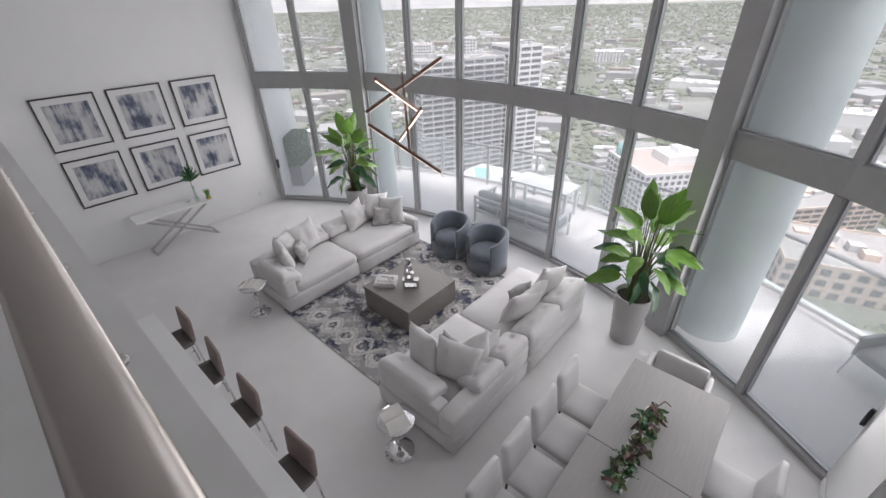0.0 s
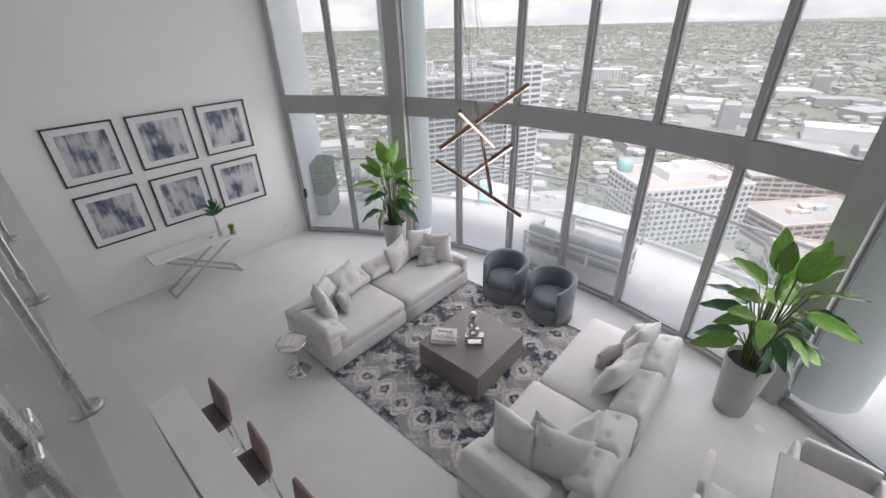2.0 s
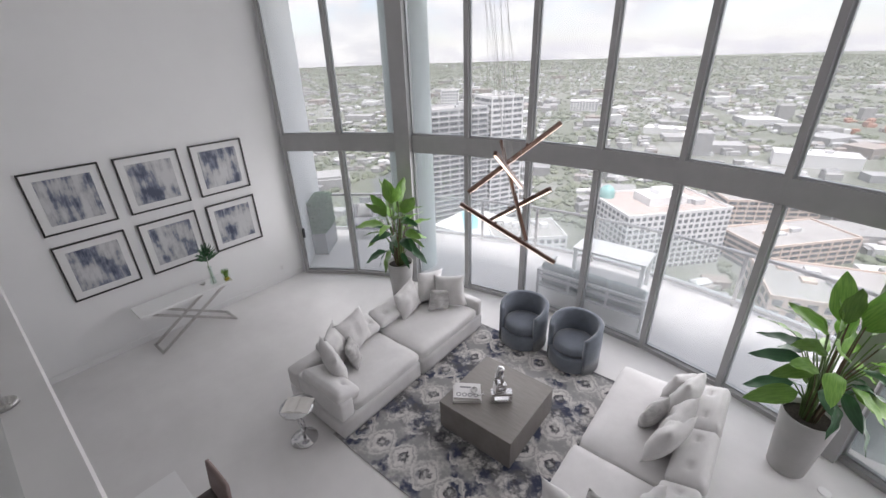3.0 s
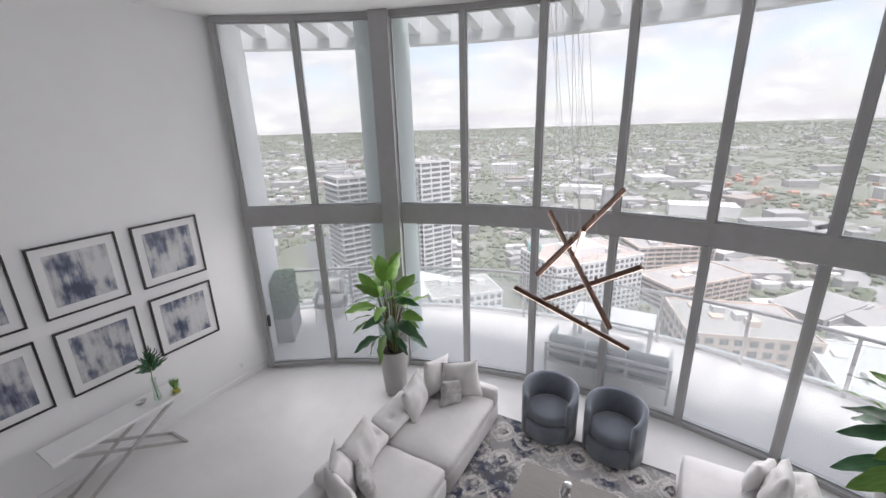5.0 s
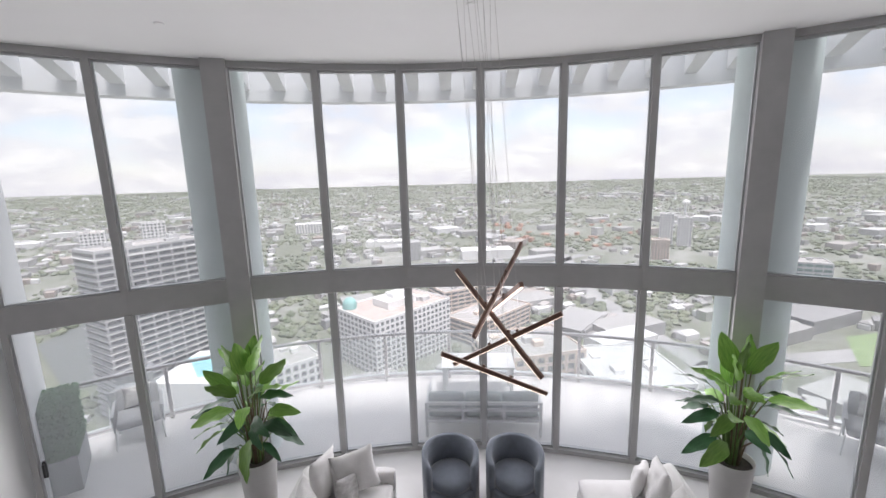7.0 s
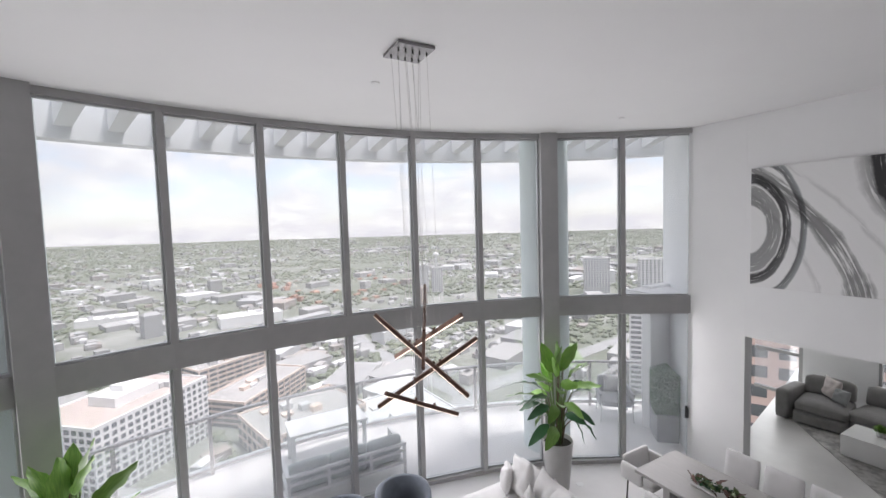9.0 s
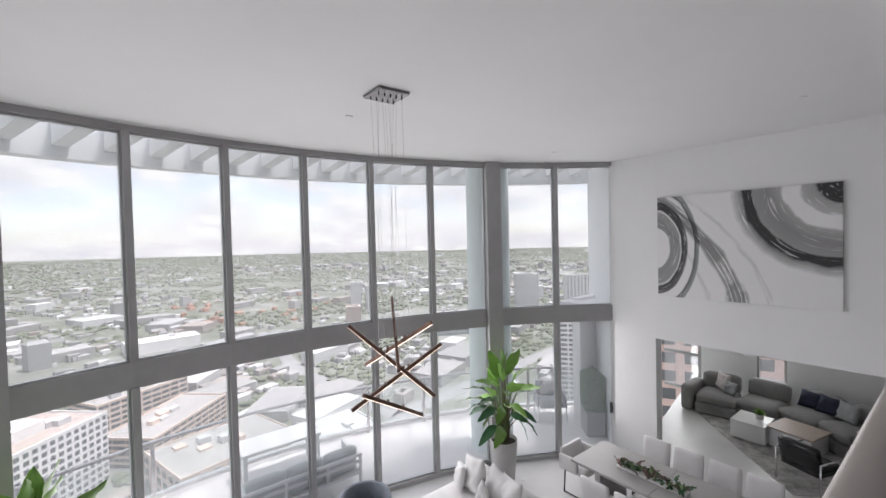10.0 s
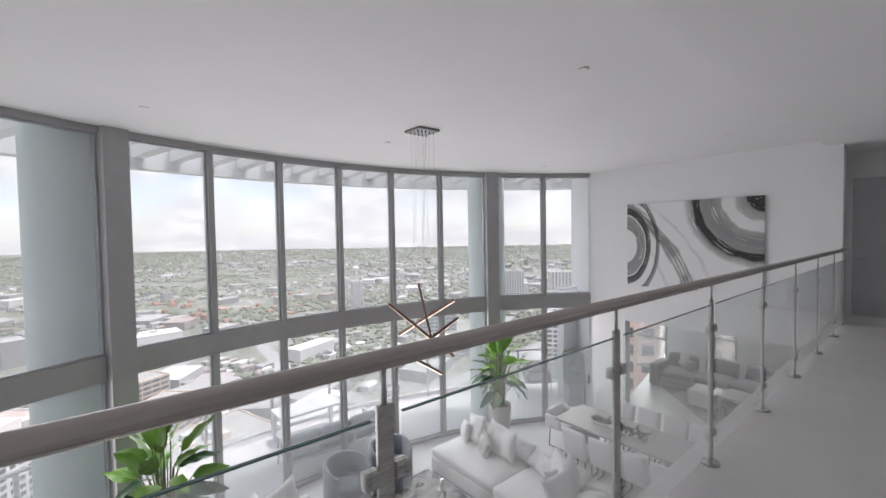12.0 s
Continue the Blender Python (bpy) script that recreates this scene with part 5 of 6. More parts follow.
# ---- terrace furniture ----
os_ = thing("outdoor_sofa", pose(-3.70, 6.80, -0.02), "white metal outdoor sofa with pale green cushions", "outdoor sofa")
W = 1.98
for z in (0.62, 0.50, 0.30):
    part("back_rail", box(-W / 2, W / 2, -0.025, 0.025, z - 0.022, z + 0.022), WHITEMETAL, os_)
for x in (-W / 2 + 0.03, -0.35, 0.35, W / 2 - 0.03):
    part("back_post", box(x - 0.022, x + 0.022, -0.02, 0.02, 0.30 if abs(x) < 0.5 else 0.0, 0.62), WHITEMETAL, os_)
for s in (-1, 1):
    part("front_leg", box(s * (W / 2 - 0.03) - 0.022, s * (W / 2 - 0.03) + 0.022, 0.72, 0.765, 0, 0.56), WHITEMETAL, os_)
    part("arm_rail", box(s * (W / 2 - 0.03) - 0.03, s * (W / 2 - 0.03) + 0.03, 0.026, 0.77, 0.56, 0.60), WHITEMETAL, os_)
    part("side_rail", box(s * (W / 2 - 0.03) - 0.02, s * (W / 2 - 0.03) + 0.02, 0.026, 0.72, 0.28, 0.32), WHITEMETAL, os_)
part("seat_deck", box(-W / 2 + 0.06, W / 2 - 0.06, 0.03, 0.74, 0.26, 0.30), WHITEMETAL, os_)
for k in range(3):
    x = (k - 1) * 0.63
    part("seat_cushion", soft_box(0.62, 0.66, 0.14, 0.05, 5, 0.015), PALEGREEN, os_, smooth=True, m=pose(x, 0.40, 0.375))
    part("back_cushion", soft_box(0.61, 0.16, 0.38, 0.07, 6, 0.0), PALEGREEN, os_, smooth=True, m=pose(x, 0.13, 0.58, 10, 0, 0))
ot = thing("outdoor_table", pose(-3.75, 8.25, -0.02), "white outdoor table on the terrace", "table")
part("tabletop", box(-0.72, 0.72, -0.34, 0.34, 0.66, 0.71, bevel=0.004, seg=1), WHITEMETAL, ot)
for sx in (-1, 1):
    for sy in (-1, 1):
        part("leg", box(sx * 0.66 - 0.035, sx * 0.66 + 0.035, sy * 0.28 - 0.035, sy * 0.28 + 0.035, 0, 0.66), WHITEMETAL, ot)


def outdoor_chair(m):
    c = thing("outdoor_chair", m, "grey outdoor armchair with a patterned pillow on the terrace", "chair", "terrace armchairs")
    part("seat", soft_box(0.62, 0.60, 0.16, 0.05, 5, 0.01), GREYCUSHION, c, smooth=True, m=pose(0, 0, 0.40))
    part("backrest", soft_box(0.62, 0.13, 0.46, 0.05, 5), GREYCUSHION, c, smooth=True, m=pose(0, 0.30, 0.60, -12, 0, 0))
    part("pillow", pillow_mesh(0.42, 0.38, 0.15, 3.3), SPECKLE, c, smooth=True, m=pose(0, 0.17, 0.49, -16, 0, 0))
    for sx in (-1, 1):
        part("armrest", box(sx * 0.34 - 0.025, sx * 0.34 + 0.025, -0.30, 0.33, 0.58, 0.62, bevel=0.006), GREYCUSHION, c)
        part("side_panel", box(sx * 0.34 - 0.012, sx * 0.34 + 0.012, -0.28, 0.32, 0.32, 0.58), GREYCUSHION, c)
        for sy in (-1, 1):
            part("leg", tube([(sx * 0.32, sy * 0.28, 0.33), (sx * 0.34, sy * 0.31, 0)], 0.014, 8), WHITEMETAL, c)
    return c


oc = outdoor_chair(pose(-9.75, 6.78, -0.02, 0, 0, 38))
copy_thing(oc, pose(-10.55, 7.55, -0.02, 0, 0, -60))
copy_thing(oc, pose(2.22, 6.42, -0.02, 0, 0, -40))


def hedge_box(m, lx, ly, seed, label):
    h = thing("hedge_planter", m, label, "hedge", "boxwood hedges on the terrace")
    part("planter", box(-lx / 2, lx / 2, -ly / 2, ly / 2, 0, 0.55, bevel=0.008), PLANTER, h, "dark slate planter box")
    rnd = random.Random(seed)
    vs, fs = [], []
    for k in range(5200):
        # leaflets on the clipped faces of the block
        f = rnd.random()
        x, y, z = rnd.uniform(-1, 1), rnd.uniform(-1, 1), rnd.random()
        side = rnd.choice((0, 0, 1, 1, 2))
        if side == 0:
            x = rnd.choice((-1, 1)) * (1 - 0.12 * f * f)
        elif side == 1:
            y = rnd.choice((-1, 1)) * (1 - 0.12 * f * f)
        else:
            z = 1 - 0.08 * f * f
        c = Vector((x * lx / 2, y * ly / 2, 0.55 + z * 0.78))
        a = Vector((rnd.gauss(0, 1), rnd.gauss(0, 1), rnd.gauss(0, 1))).normalized()
        b = a.orthogonal().normalized()
        i = len(vs)
        vs += [c + a * 0.035, c + b * 0.018, c - a * 0.035, c - b * 0.018]
        fs.append((i, i + 1, i + 2, i + 3))
    me = bpy.data.meshes.new("foliage")
    me.from_pydata(vs, [], fs)
    me.materials.append(HEDGE)
    tagged(part("foliage", me, None, h, "clipped boxwood foliage"), kind="stuff")
    part("core", box(-lx / 2 + 0.05, lx / 2 - 0.05, -ly / 2 + 0.05, ly / 2 - 0.05, 0.55, 1.28), HEDGE, h)
    return h


hedge_box(pose(-10.06, 5.735, -0.02, 0, 0, 37.5), 0.40, 0.88, 1, "clipped hedge in a dark planter outside the picture-side glass")
hedge_box(pose(2.43, 5.44, -0.02, 0, 0, -41), 0.40, 0.88, 2, "clipped hedge in a dark planter outside the painting-side glass")


# power points
for name, m, label in (("floor_outlet", pose(-0.32, 5.07, 0.001), "round pale power outlet cover in the floor"), ):
    o = thing(name, m, label, "outlet")
    part("cover", lathe([(0, 0.006), (0.055, 0.006), (0.062, 0.003), (0.062, 0), (0, 0)], 24), QUARTZ, o)
o = thing("wall_outlet", pose(XL + 0.001, 4.13, 0.31), "white power outlet low on the picture wall", "outlet")
part("plate", box(0, 0.006, -0.035, 0.035, -0.057, 0.057, bevel=0.003, seg=1), QUARTZ, o)
for z in (-0.024, 0.024):
    part("socket", box(0.006, 0.008, -0.016, 0.016, z - 0.013, z + 0.013), LEATHER, o)


# ---- city ----
GZ = -125.0


def ground_z(r):
    """The plain falls away gently towards the horizon."""
    return GZ - 40.0 * max(0.0, (r - 5000) / 5000) ** 2


def ground_material():
    m = bpy.data.materials.new("city_ground")
    m.use_nodes = True
    t = m.node_tree
    p = t.nodes["Principled BSDF"]
    tc = t.nodes.new("ShaderNodeTexCoord")
    n1 = node(t, "ShaderNodeTexNoise", Scale=0.006, Detail=9.0, Roughness=0.7)
    n2 = node(t, "ShaderNodeTexNoise", Scale=0.05, Detail=9.0, Roughness=0.82)
    vo = node(t, "ShaderNodeTexVoronoi", Scale=0.03)
    for n in (n1, n2, vo):
        t.links.new(tc.outputs["Object"], n.inputs[0])
    trees = ramp(t, n2.outputs["Fac"], [(0.35, (0.095, 0.108, 0.078)), (0.5, (0.128, 0.14, 0.105)), (0.68, (0.21, 0.212, 0.185))])
    lots = ramp(t, n1.outputs["Fac"], [(0.47, (0, 0, 0)), (0.58, (1, 1, 1))])
    pav = ramp(t, vo.outputs["Color"], [(0.2, (0.25, 0.247, 0.243)), (0.6, (0.33, 0.326, 0.32)), (0.9, (0.42, 0.416, 0.41))])
    t.links.new(mix(t, maths(t, "MULTIPLY", lots, 0.5), trees, pav), p.inputs["Base Color"])
    p.inputs["Roughness"].default_value = 0.95
    return m


bm = bmesh.new()
radii = [0, 60, 160, 300, 500, 750, 1050, 1450, 1950, 2550, 3250, 4000, 5000, 6000, 7500]
rows, n = [], 72
for r in radii:
    if r == 0:
        rows.append([bm.verts.new((0, 0, GZ))] * n)
    else:
        rows.append([bm.verts.new((r * math.sin(2 * math.pi * k / n), r * math.cos(2 * math.pi * k / n), ground_z(r))) for k in range(n)])
for a, b in zip(rows, rows[1:]):
    for k in range(n):
        f = []
        for v_ in (a[k], a[(k + 1) % n], b[(k + 1) % n], b[k]):
            if v_ not in f:
                f.append(v_)
        bm.faces.new(f)
setting("ground", bm, ground_material(), "green and grey city spread to the horizon", "ground")


def island_material(name, stops, rough=0.85):
    m = bpy.data.materials.new(name)
    m.use_nodes = True
    t = m.node_tree
    p = t.nodes["Principled BSDF"]
    g = t.nodes.new("ShaderNodeNewGeometry")
    col = ramp(t, g.outputs["Random Per Island"], stops)
    t.links.new(col, p.inputs["Base Color"])
    p.inputs["Roughness"].default_value = rough
    return m


HOUSES = island_material("far_buildings", [(0.0, (0.36, 0.357, 0.352)), (0.25, (0.27, 0.267, 0.262)), (0.38, (0.33, 0.325, 0.32)), (0.44, (0.58, 0.58, 0.58)), (0.66, (0.54, 0.54, 0.54)), (0.70, (0.26, 0.26, 0.26)), (0.8, (0.28, 0.235, 0.21)), (0.9, (0.36, 0.355, 0.35)), (1.0, (0.20, 0.20, 0.205))])
TERRACOTTA = island_material("terracotta_roofs", [(0.0, (0.40, 0.20, 0.14)), (0.5, (0.34, 0.19, 0.14)), (1.0, (0.44, 0.26, 0.19))])
TREES = island_material("far_trees", [(0.0, (0.085, 0.102, 0.066)), (0.5, (0.122, 0.142, 0.092)), (1.0, (0.17, 0.185, 0.122))])

GRID = radians(24)
KEEP = []          # plots taken by the separate buildings: x, y, radius


def free(x, y, pad=0):
    return all((x - a) ** 2 + (y - b) ** 2 > (c + pad) ** 2 for a, b, c in KEEP)


CITYWHITE = mat("city_white_render", (0.76, 0.75, 0.745), (0.69, 0.68, 0.675), 0.05, 0.8)
CITYGREY = mat("city_grey_render", (0.50, 0.50, 0.50), (0.44, 0.44, 0.44), 0.05, 0.8)
CITYTAN = mat("city_tan_render", (0.66, 0.54, 0.46), (0.59, 0.48, 0.41), 0.05, 0.85)
CITYBRICK = mat("city_pink_brick", (0.70, 0.53, 0.48), (0.60, 0.45, 0.405), 0.1, 0.85)
CITYROOF = mat("city_roof", (0.36, 0.345, 0.335), (0.30, 0.288, 0.28), 0.06, 0.9)
CITYPINKROOF = mat("city_pink_roof", (0.44, 0.37, 0.34), (0.37, 0.315, 0.29), 0.06, 0.9)
CITYGLASS = mat("city_window_glass", (0.15, 0.155, 0.165), (0.11, 0.115, 0.125), 0.08, 0.25)
GREENGLASS = mat("city_green_glass", (0.20, 0.27, 0.27), (0.15, 0.21, 0.21), 0.08, 0.2)


def city_block(name, x, y, turn, w, d, z1, label, wall, roof, floors=0, cols=(0, 0), style="punched", z0=GZ - 1, wins=CITYGLASS, sides="fl"):
    """A building with its near corner at (x, y); w runs along turn, d to the left of it."""
    b = thing(name, pose(x, y, z0, 0, 0, turn), label, "building")
    H = z1 - z0
    KEEP.append((x + (w * math.cos(radians(turn)) - d * math.sin(radians(turn))) / 2, y + (w * math.sin(radians(turn)) + d * math.cos(radians(turn))) / 2, max(w, d) * 0.6))
    part("wall", box(0, w, 0, d, 0, H), wall, b)
    part("roof", box(0.8, w - 0.8, 0.8, d - 0.8, H + 0.004, H + 0.15), roof, b)
    par = box(-0.15, w + 0.15, -0.15, 0.5, H, H + 1.1)
    join(par, box(-0.15, w + 0.15, d - 0.5, d + 0.15, H, H + 1.1))
    join(par, box(-0.15, 0.5, 0.501, d - 0.501, H, H + 1.1))
    join(par, box(w - 0.5, w + 0.15, 0.501, d - 0.501, H, H + 1.1))
    part("parapet", par, wall, b)
    r = random.Random(int(abs(x * 7 + y)))
    for k in range(5):
        ux, uy = r.uniform(0.15, 0.75) * w, r.uniform(0.15, 0.75) * d
        part("roof_unit", box(ux, ux + w * 0.1, uy, uy + d * 0.12, H + 0.15, H + r.uniform(1.5, 4)), CITYGREY if k % 2 else wall, b)
    if not floors:
        return b
    fh = H / floors
    if style == "punched":
        for face, n, length in (("f", cols[0], w), ("l", cols[1], d), ("r", cols[1], d)):
            if face not in sides or not n:
                continue
            cw = length / n
            me = mesh_of("window", box(-cw * 0.3, cw * 0.3, -0.12, 0.25, -fh * 0.28, fh * 0.30), wins)
            for i in range(n):
                for j in range(floors):
                    u, z = (i + 0.5) * cw, (j + 0.5) * fh
                    m = pose(u, 0, z) if face == "f" else pose(0, u, z, 0, 0, 90) if face == "l" else pose(w, u, z, 0, 0, -90)
                    part("window", me, None, b, m=m)
    else:
        me = mesh_of("window_band", box(-0.1, w + 0.1, -0.1, d + 0.1, fh * 0.30, fh * 0.86), wins)
        sl = mesh_of("balcony", box(-1.5, w + 1.5, -1.6, d + 0.4, -0.14, 0.2), wall)
        up = mesh_of("pier", box(-0.5, 0.5, -0.35, 0.1, 0, H), wall)
        for j in range(floors):
            part("window_band", me, None, b, m=pose(0, 0, j * fh))
            if style == "balcony" and j:
                part("balcony", sl, None, b, m=pose(0, 0, j * fh))
        n = max(2, int(w / 7))
        for i in range(n + 1):
            part("pier", up, None, b, m=pose(w * i / n, 0, 0))
        n = max(2, int(d / 7))
        for i in range(n + 1):
            part("pier", up, None, b, m=pose(0, d * i / n, 0, 0, 0, 90))
    return b


office = city_block("office_building", -62, 246, 48.5, 69, 46, -88, "white office block with a grid of square windows", CITYWHITE, CITYPINKROOF, 10, (17, 10))
TEAL = mat("patinated_copper", (0.25, 0.46, 0.44), (0.20, 0.38, 0.36), 0.3, 0.6)
part("penthouse", box(22, 48, 14, 32, 38.15, 43.5), CITYWHITE, office)
part("plant_room", box(30, 41, 18, 27, 43.51, 47), CITYWHITE, office)
part("turret_roof", lathe([(5.0, 38.2), (5.0, 41.5), (4.6, 43.2), (3.2, 45.0), (1.4, 46.0), (0, 46.3)], 20), TEAL, office, "green copper dome", smooth=True, m=pose(7, 39, 0))
city_block("apartment_tower", -188, 192, 64, 58, 24, -30, "tall pale apartment tower with long balconies", CITYGREY, CITYROOF, 27, style="balcony")
city_block("apartment_tower", -161, 247, 64, 25, 24, -25, "white slab end of the apartment tower", CITYWHITE, CITYROOF, 27, style="band")
city_block("parking_garage", -24, 372, 31, 66, 34, -106, "tan parking garage with open decks", CITYTAN, CITYROOF, 5, style="band")
city_block("parking_garage", 4, 292, 48, 70, 34, -108, "tan parking garage with a white ramp roof", CITYTAN, CITYROOF, 5, style="band")
city_block("warehouse", 12, 232, 16, 62, 46, -108, "low tan building with small windows", CITYTAN, CITYROOF, 3, (9, 6))
city_block("warehouse", 70, 210, 5, 52, 55, -113, "low white flat-roofed building", CITYWHITE, CITYGREY, 2, (8, 4))
city_block("apartment_tower", 258, 198, -54, 24, 24, -59, "white tower with dark horizontal window bands", CITYWHITE, CITYROOF, 18, style="band")
city_block("apartment_tower", 560, 515, -40, 42, 22, -63, "white residential slab in the distance", CITYWHITE, CITYROOF, 16, (9, 4))
city_block("apartment_tower", 625, 452, -40, 44, 22, -66, "white residential slab in the distance", CITYWHITE, CITYROOF, 15, (7, 4))
city_block("apartment_tower", 322, 702, -22, 20, 20, -72, "white residential tower in the distance", CITYWHITE, CITYROOF, 14, (5, 4))
city_block("apartment_tower", 346, 690, -22, 20, 20, -78, "white residential tower in the distance", CITYWHITE, CITYROOF, 13, (5, 4))
city_block("apartment_tower", 262, 592, -20, 22, 18, -97, "pale yellow mid-rise tower in the distance", CITYTAN, CITYROOF, 9, (6, 4))
city_block("office_building", 322, 440, -25, 46, 30, -96, "low office building with green glass", CITYGREY, CITYROOF, 6, style="band", wins=GREENGLASS)
city_block("warehouse", -8, 608, 6, 78, 34, -112, "large white shed with a flat roof", CITYWHITE, CITYWHITE)
city_block("apartment_tower", -470, 470, 40, 24, 22, -56, "pale tower with a red roof in the distance", CITYWHITE, CITYPINKROOF, 18, (6, 5))
city_block("apartment_tower", -430, 520, 40, 26, 22, -50, "pale tower in the distance", CITYWHITE, CITYROOF, 18, (6, 5))
city_block("brick_building", 58, 33, -62, 40, 25, -2, "pink brick building seen from the den", CITYBRICK, CITYROOF, 44, (13, 0), sides="f")
city_block("apartment_block", -120, 190, 44, 44, 30, -98, "low white apartment block with a pool deck", CITYWHITE, CITYROOF, 6, (10, 6))
city_block("warehouse", -185, 735, 4, 70, 32, -116, "long white flat-roofed shed", CITYWHITE, CITYWHITE)
city_block("office_building", -395, 930, 20, 58, 30, -104, "white office block with small windows", CITYWHITE, CITYWHITE, 6, (9, 4))
# ---- river, pool deck, field and road below ----
WATER = mat("river_water", (0.11, 0.12, 0.115), (0.085, 0.095, 0.09), 0.02, 0.45, bump=0.1, bscale=0.8)
POOL = mat("pool_water", (0.30, 0.62, 0.70), (0.26, 0.56, 0.64), 0.2, 0.1)
FIELD = mat("sports_field", (0.19, 0.26, 0.13), (0.16, 0.22, 0.11), 0.05, 0.95)
ASPHALT = mat("pale_road", (0.30, 0.30, 0.30), (0.25, 0.25, 0.25), 0.05, 0.9)
river_line = [(-261, 230), (-214, 249), (-267, 328), (-364, 353), (-353, 299)]
setting("river", prism(river_line, GZ + 0.1, GZ + 0.5), WATER, "grey-green river bend below the tower", "water")
KEEP.append((-285, 295, 75))
boat = thing("boat", pose(-290, 325, GZ + 0.5, 0, 0, 60), "small white motor boat on the river", "boat")
part("hull", prism([(-9, -2.4), (6, -2.4), (11, 0), (6, 2.4), (-9, 2.4)], 0, 2.2), CITYWHITE, boat)
part("cabin", box(-4, 3, -1.6, 1.6, 2.2, 4.4, bevel=0.3), CITYWHITE, boat)
deck = thing("pool_deck", pose(-153, 209, GZ), "podium roof with a turquoise swimming pool", "building")
part("podium", box(-14, 24, -20, 20, 0, 27), CITYWHITE, deck)
part("pool", prism([(-14, 10), (-2, 14), (14, -9), (7, -14)], 27.004, 27.15), POOL, deck, "turquoise swimming pool")
KEEP.append((-153, 209, 30))
setting("field", prism([(281, 308), (322, 317), (279, 259), (248, 260)], GZ + 0.1, GZ + 0.35), FIELD, "green sports field between the towers", "field")
KEEP.append((283, 288, 34))


def road(points, width, label):
    ps = []
    for s in (-1, 1):
        side = []
        for i, (x, y) in enumerate(points):
            a, b = points[max(0, i - 1)], points[min(len(points) - 1, i + 1)]
            d = Vector((b[0] - a[0], b[1] - a[1])).normalized()
            side.append((x - s * d.y * width / 2, y + s * d.x * width / 2))
        ps += side if s < 0 else side[::-1]
    setting("road", prism(ps, GZ + 0.05, GZ + 0.3), ASPHALT, label, "road")
    for (x, y), (x2, y2) in zip(points, points[1:]):
        n = int(math.hypot(x2 - x, y2 - y) / 20) + 1
        for k in range(n):
            KEEP.append((x + (x2 - x) * k / n, y + (y2 - y) * k / n, width * 0.5))


road([(-40, 170), (60, 190), (160, 262), (215, 270), (420, 300)], 17, "pale avenue curving between the blocks")
road([(150, 262), (130, 420), (150, 640)], 15, "pale straight avenue running away")
road([(-100, 330), (20, 470), (180, 640)], 14, "pale diagonal avenue through the houses")
tower = thing("water_tower", pose(560, 1082, GZ), "white water tower far off among trees", "water tower")
part("stem", lathe([(0, 0), (4, 0), (2.5, 20), (3, 34), (0, 34)], 16), CITYWHITE, tower)
part("tank", lathe([(0, 32), (6, 34), (10, 39), (8, 45), (0, 48)], 20), CITYWHITE, tower, smooth=True)

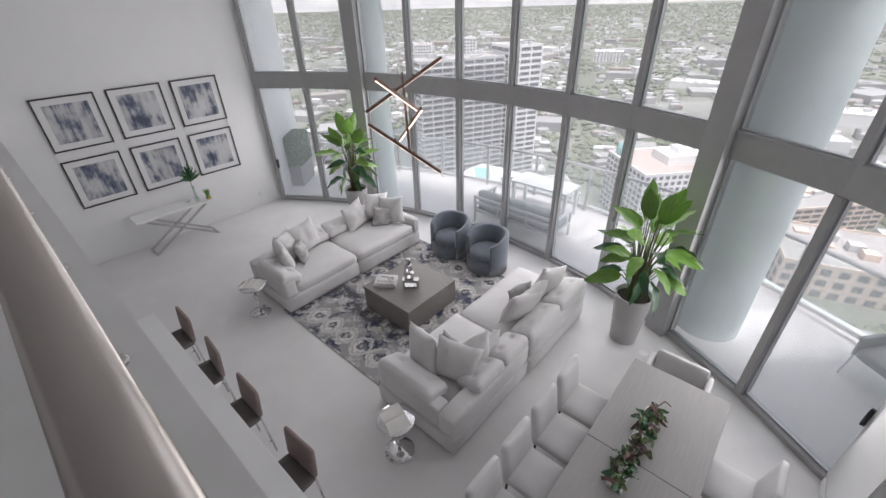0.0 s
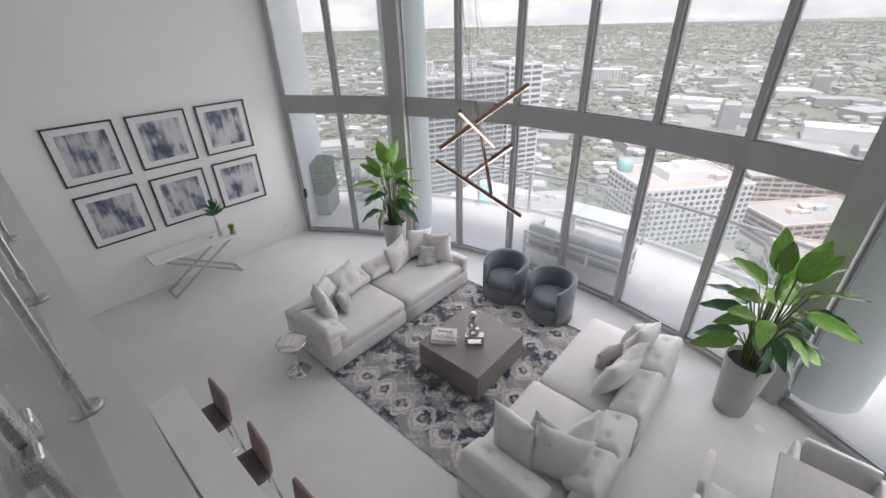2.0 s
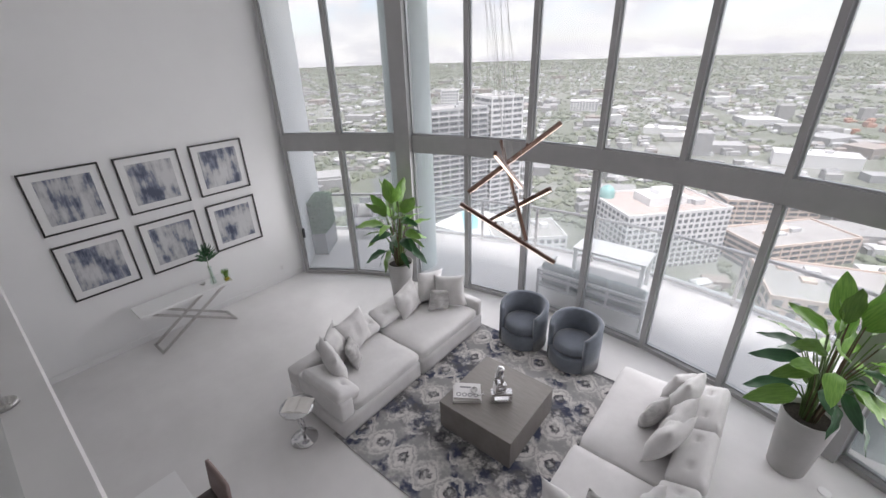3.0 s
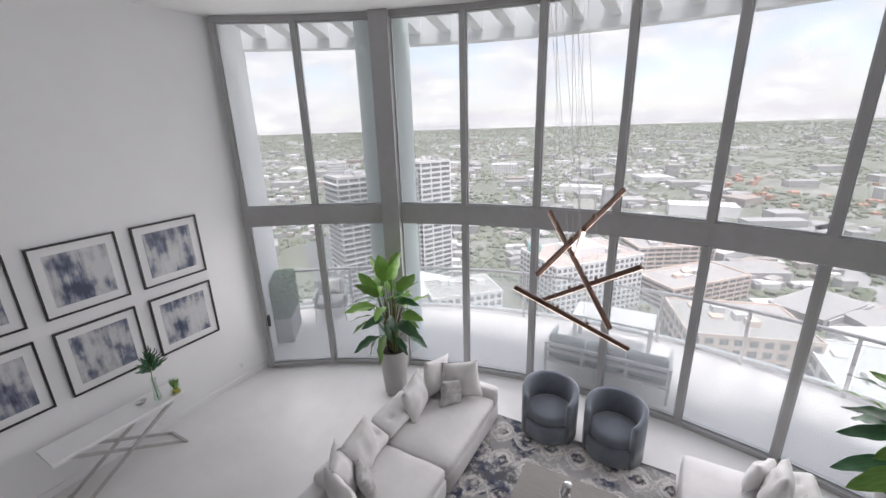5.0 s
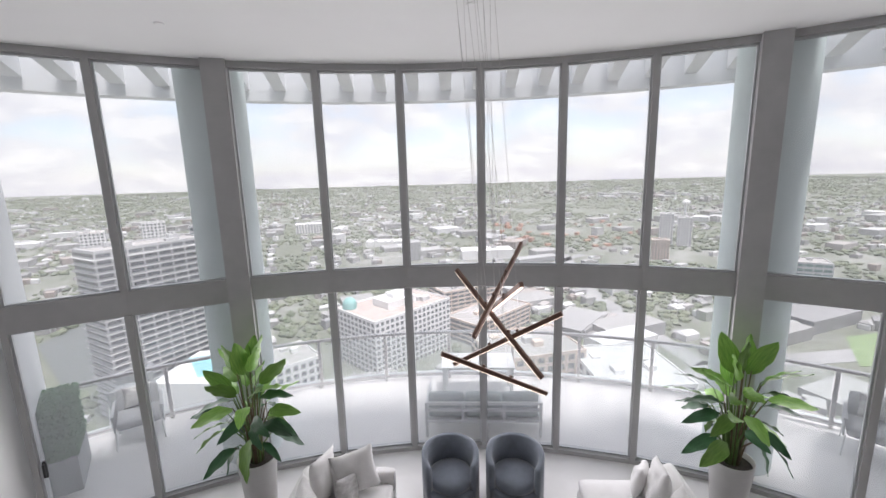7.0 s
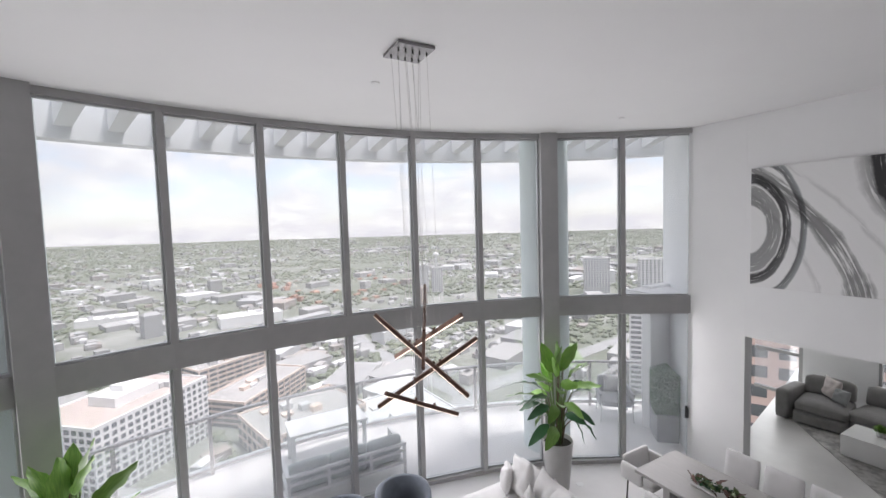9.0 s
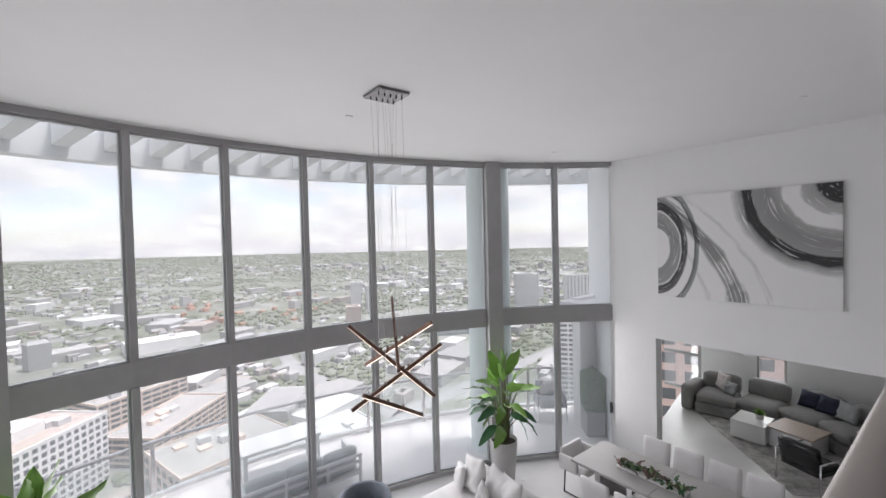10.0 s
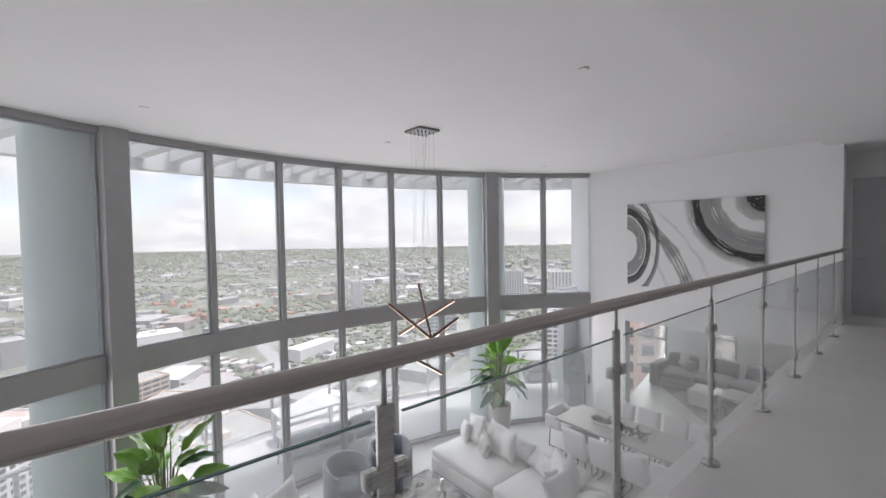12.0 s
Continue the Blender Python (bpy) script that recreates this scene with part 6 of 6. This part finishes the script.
# ---- the city's houses and trees ----
rnd = random.Random(21)
vs, fs = [], []
rvs, rfs = [], []          # the terracotta quarter
cg, sg = math.cos(GRID), math.sin(GRID)
for k in range(20000):
    r = 170 + 5200 * rnd.random() ** 1.7
    a = radians(rnd.uniform(-75, 75))
    x, y = r * math.sin(a), r * math.cos(a)
    # snapped to the street grid
    u, w = x * cg + y * sg, -x * sg + y * cg
    u, w = round(u / 30) * 30 + rnd.uniform(-6, 6), round(w / 24) * 24 + rnd.uniform(-4, 4)
    if round(u / 30) % 5 == 0 or round(w / 24) % 6 == 0:
        continue
    x, y = u * cg - w * sg, u * sg + w * cg
    # built-up and leafy districts
    town = noise.noise(Vector((x * 0.0016, y * 0.0016, 8.0)))
    if not free(x, y, 10) or (r > 500 and rnd.random() > 0.72 + 1.3 * town) or (r > 2300 and rnd.random() < 0.45):
        continue
    big = rnd.random() < 0.05 + 0.12 * max(0, town)
    lx, ly = (rnd.uniform(28, 66), rnd.uniform(18, 36)) if big else (rnd.uniform(7, 15), rnd.uniform(5, 10))
    h = rnd.uniform(7, 14) if big else rnd.choice((3.5, 4, 4, 5, 5, 6, 8))
    if rnd.random() < 0.004 and 600 < r < 1800:
        lx, ly, h = rnd.uniform(16, 24), rnd.uniform(14, 18), rnd.uniform(16, 30)
    z = ground_z(math.hypot(x, y)) - 1
    i = len(vs)
    red = not big and ((x - 215) / 190) ** 2 + ((y - 880) / 190) ** 2 < 1 and rnd.random() < 0.9
    cv, cf = (rvs, rfs) if red else (vs, fs)
    i = len(cv)
    turn = GRID + rnd.choice((0, 0, 0, 0.5)) + (1.1 if town > 0.3 else 0.0)
    ch, sh = math.cos(turn), math.sin(turn)
    gable = not big and rnd.random() < 0.5
    for dz in (0, h + 1):
        for sx, sy in ((-1, -1), (1, -1), (1, 1), (-1, 1)):
            px_, py_ = sx * lx / 2, sy * ly / 2
            cv.append((x + px_ * ch - py_ * sh, y + px_ * sh + py_ * ch, z + dz))
    cf += [(i, i + 1, i + 5, i + 4), (i + 1, i + 2, i + 6, i + 5), (i + 2, i + 3, i + 7, i + 6), (i + 3, i, i + 4, i + 7)]
    if gable:
        for sx in (-1, 1):
            cv.append((x + sx * lx * 0.36 * ch, y + sx * lx * 0.36 * sh, z + h + 1 + ly * 0.22))
        cf += [(i + 4, i + 5, i + 9, i + 8), (i + 6, i + 7, i + 8, i + 9), (i + 5, i + 6, i + 9), (i + 7, i + 4, i + 8)]
    else:
        cf.append((i + 4, i + 5, i + 6, i + 7))
me = bpy.data.meshes.new("far_buildings")
me.from_pydata(vs, [], fs)
me.materials.append(HOUSES)
tagged(new("far_buildings", me), "low pale houses and sheds of the city far below", "buildings", kind="stuff")
me = bpy.data.meshes.new("far_houses")
me.from_pydata(rvs, [], rfs)
me.materials.append(TERRACOTTA)
tagged(new("far_houses", me), "quarter of terracotta-roofed houses among trees", "buildings", kind="stuff")

ico = bmesh.new()
bmesh.ops.create_icosphere(ico, subdivisions=1, radius=1.0)
iv = [v_.co.copy() for v_ in ico.verts]
ifs = [[v_.index for v_ in f.verts] for f in ico.faces]
ico.free()
vs, fs = [], []
for k in range(60000):
    r = 150 + 5400 * rnd.random() ** 1.5
    a = radians(rnd.uniform(-75, 75))
    x, y = r * math.sin(a), r * math.cos(a)
    if noise.noise(Vector((x * 0.006, y * 0.006, 3.0))) < (-0.02 if r < 800 else -0.12 if r < 1500 else -0.3) or not free(x, y, 2):
        continue
    s = rnd.uniform(1.8, 4.4) * (1 + r / 3200)
    z = GZ - 0.5
    flat = 1.2 if r < 900 else 0.8
    i = len(vs)
    j = [rnd.uniform(0.65, 1.3) for _ in iv]
    vs += [(x + q.x * s * j[n_], y + q.y * s * j[n_], z + (s * 0.3 + max(q.z, -0.5) * s * 0.55 * j[n_]) * flat) for n_, q in enumerate(iv)]
    fs += [[i + q for q in f] for f in ifs]
me = bpy.data.meshes.new("far_trees")
me.from_pydata(vs, [], fs)
me.materials.append(TREES)
tagged(new("far_trees", me), "street trees and wooded gardens far below", "trees", kind="stuff")
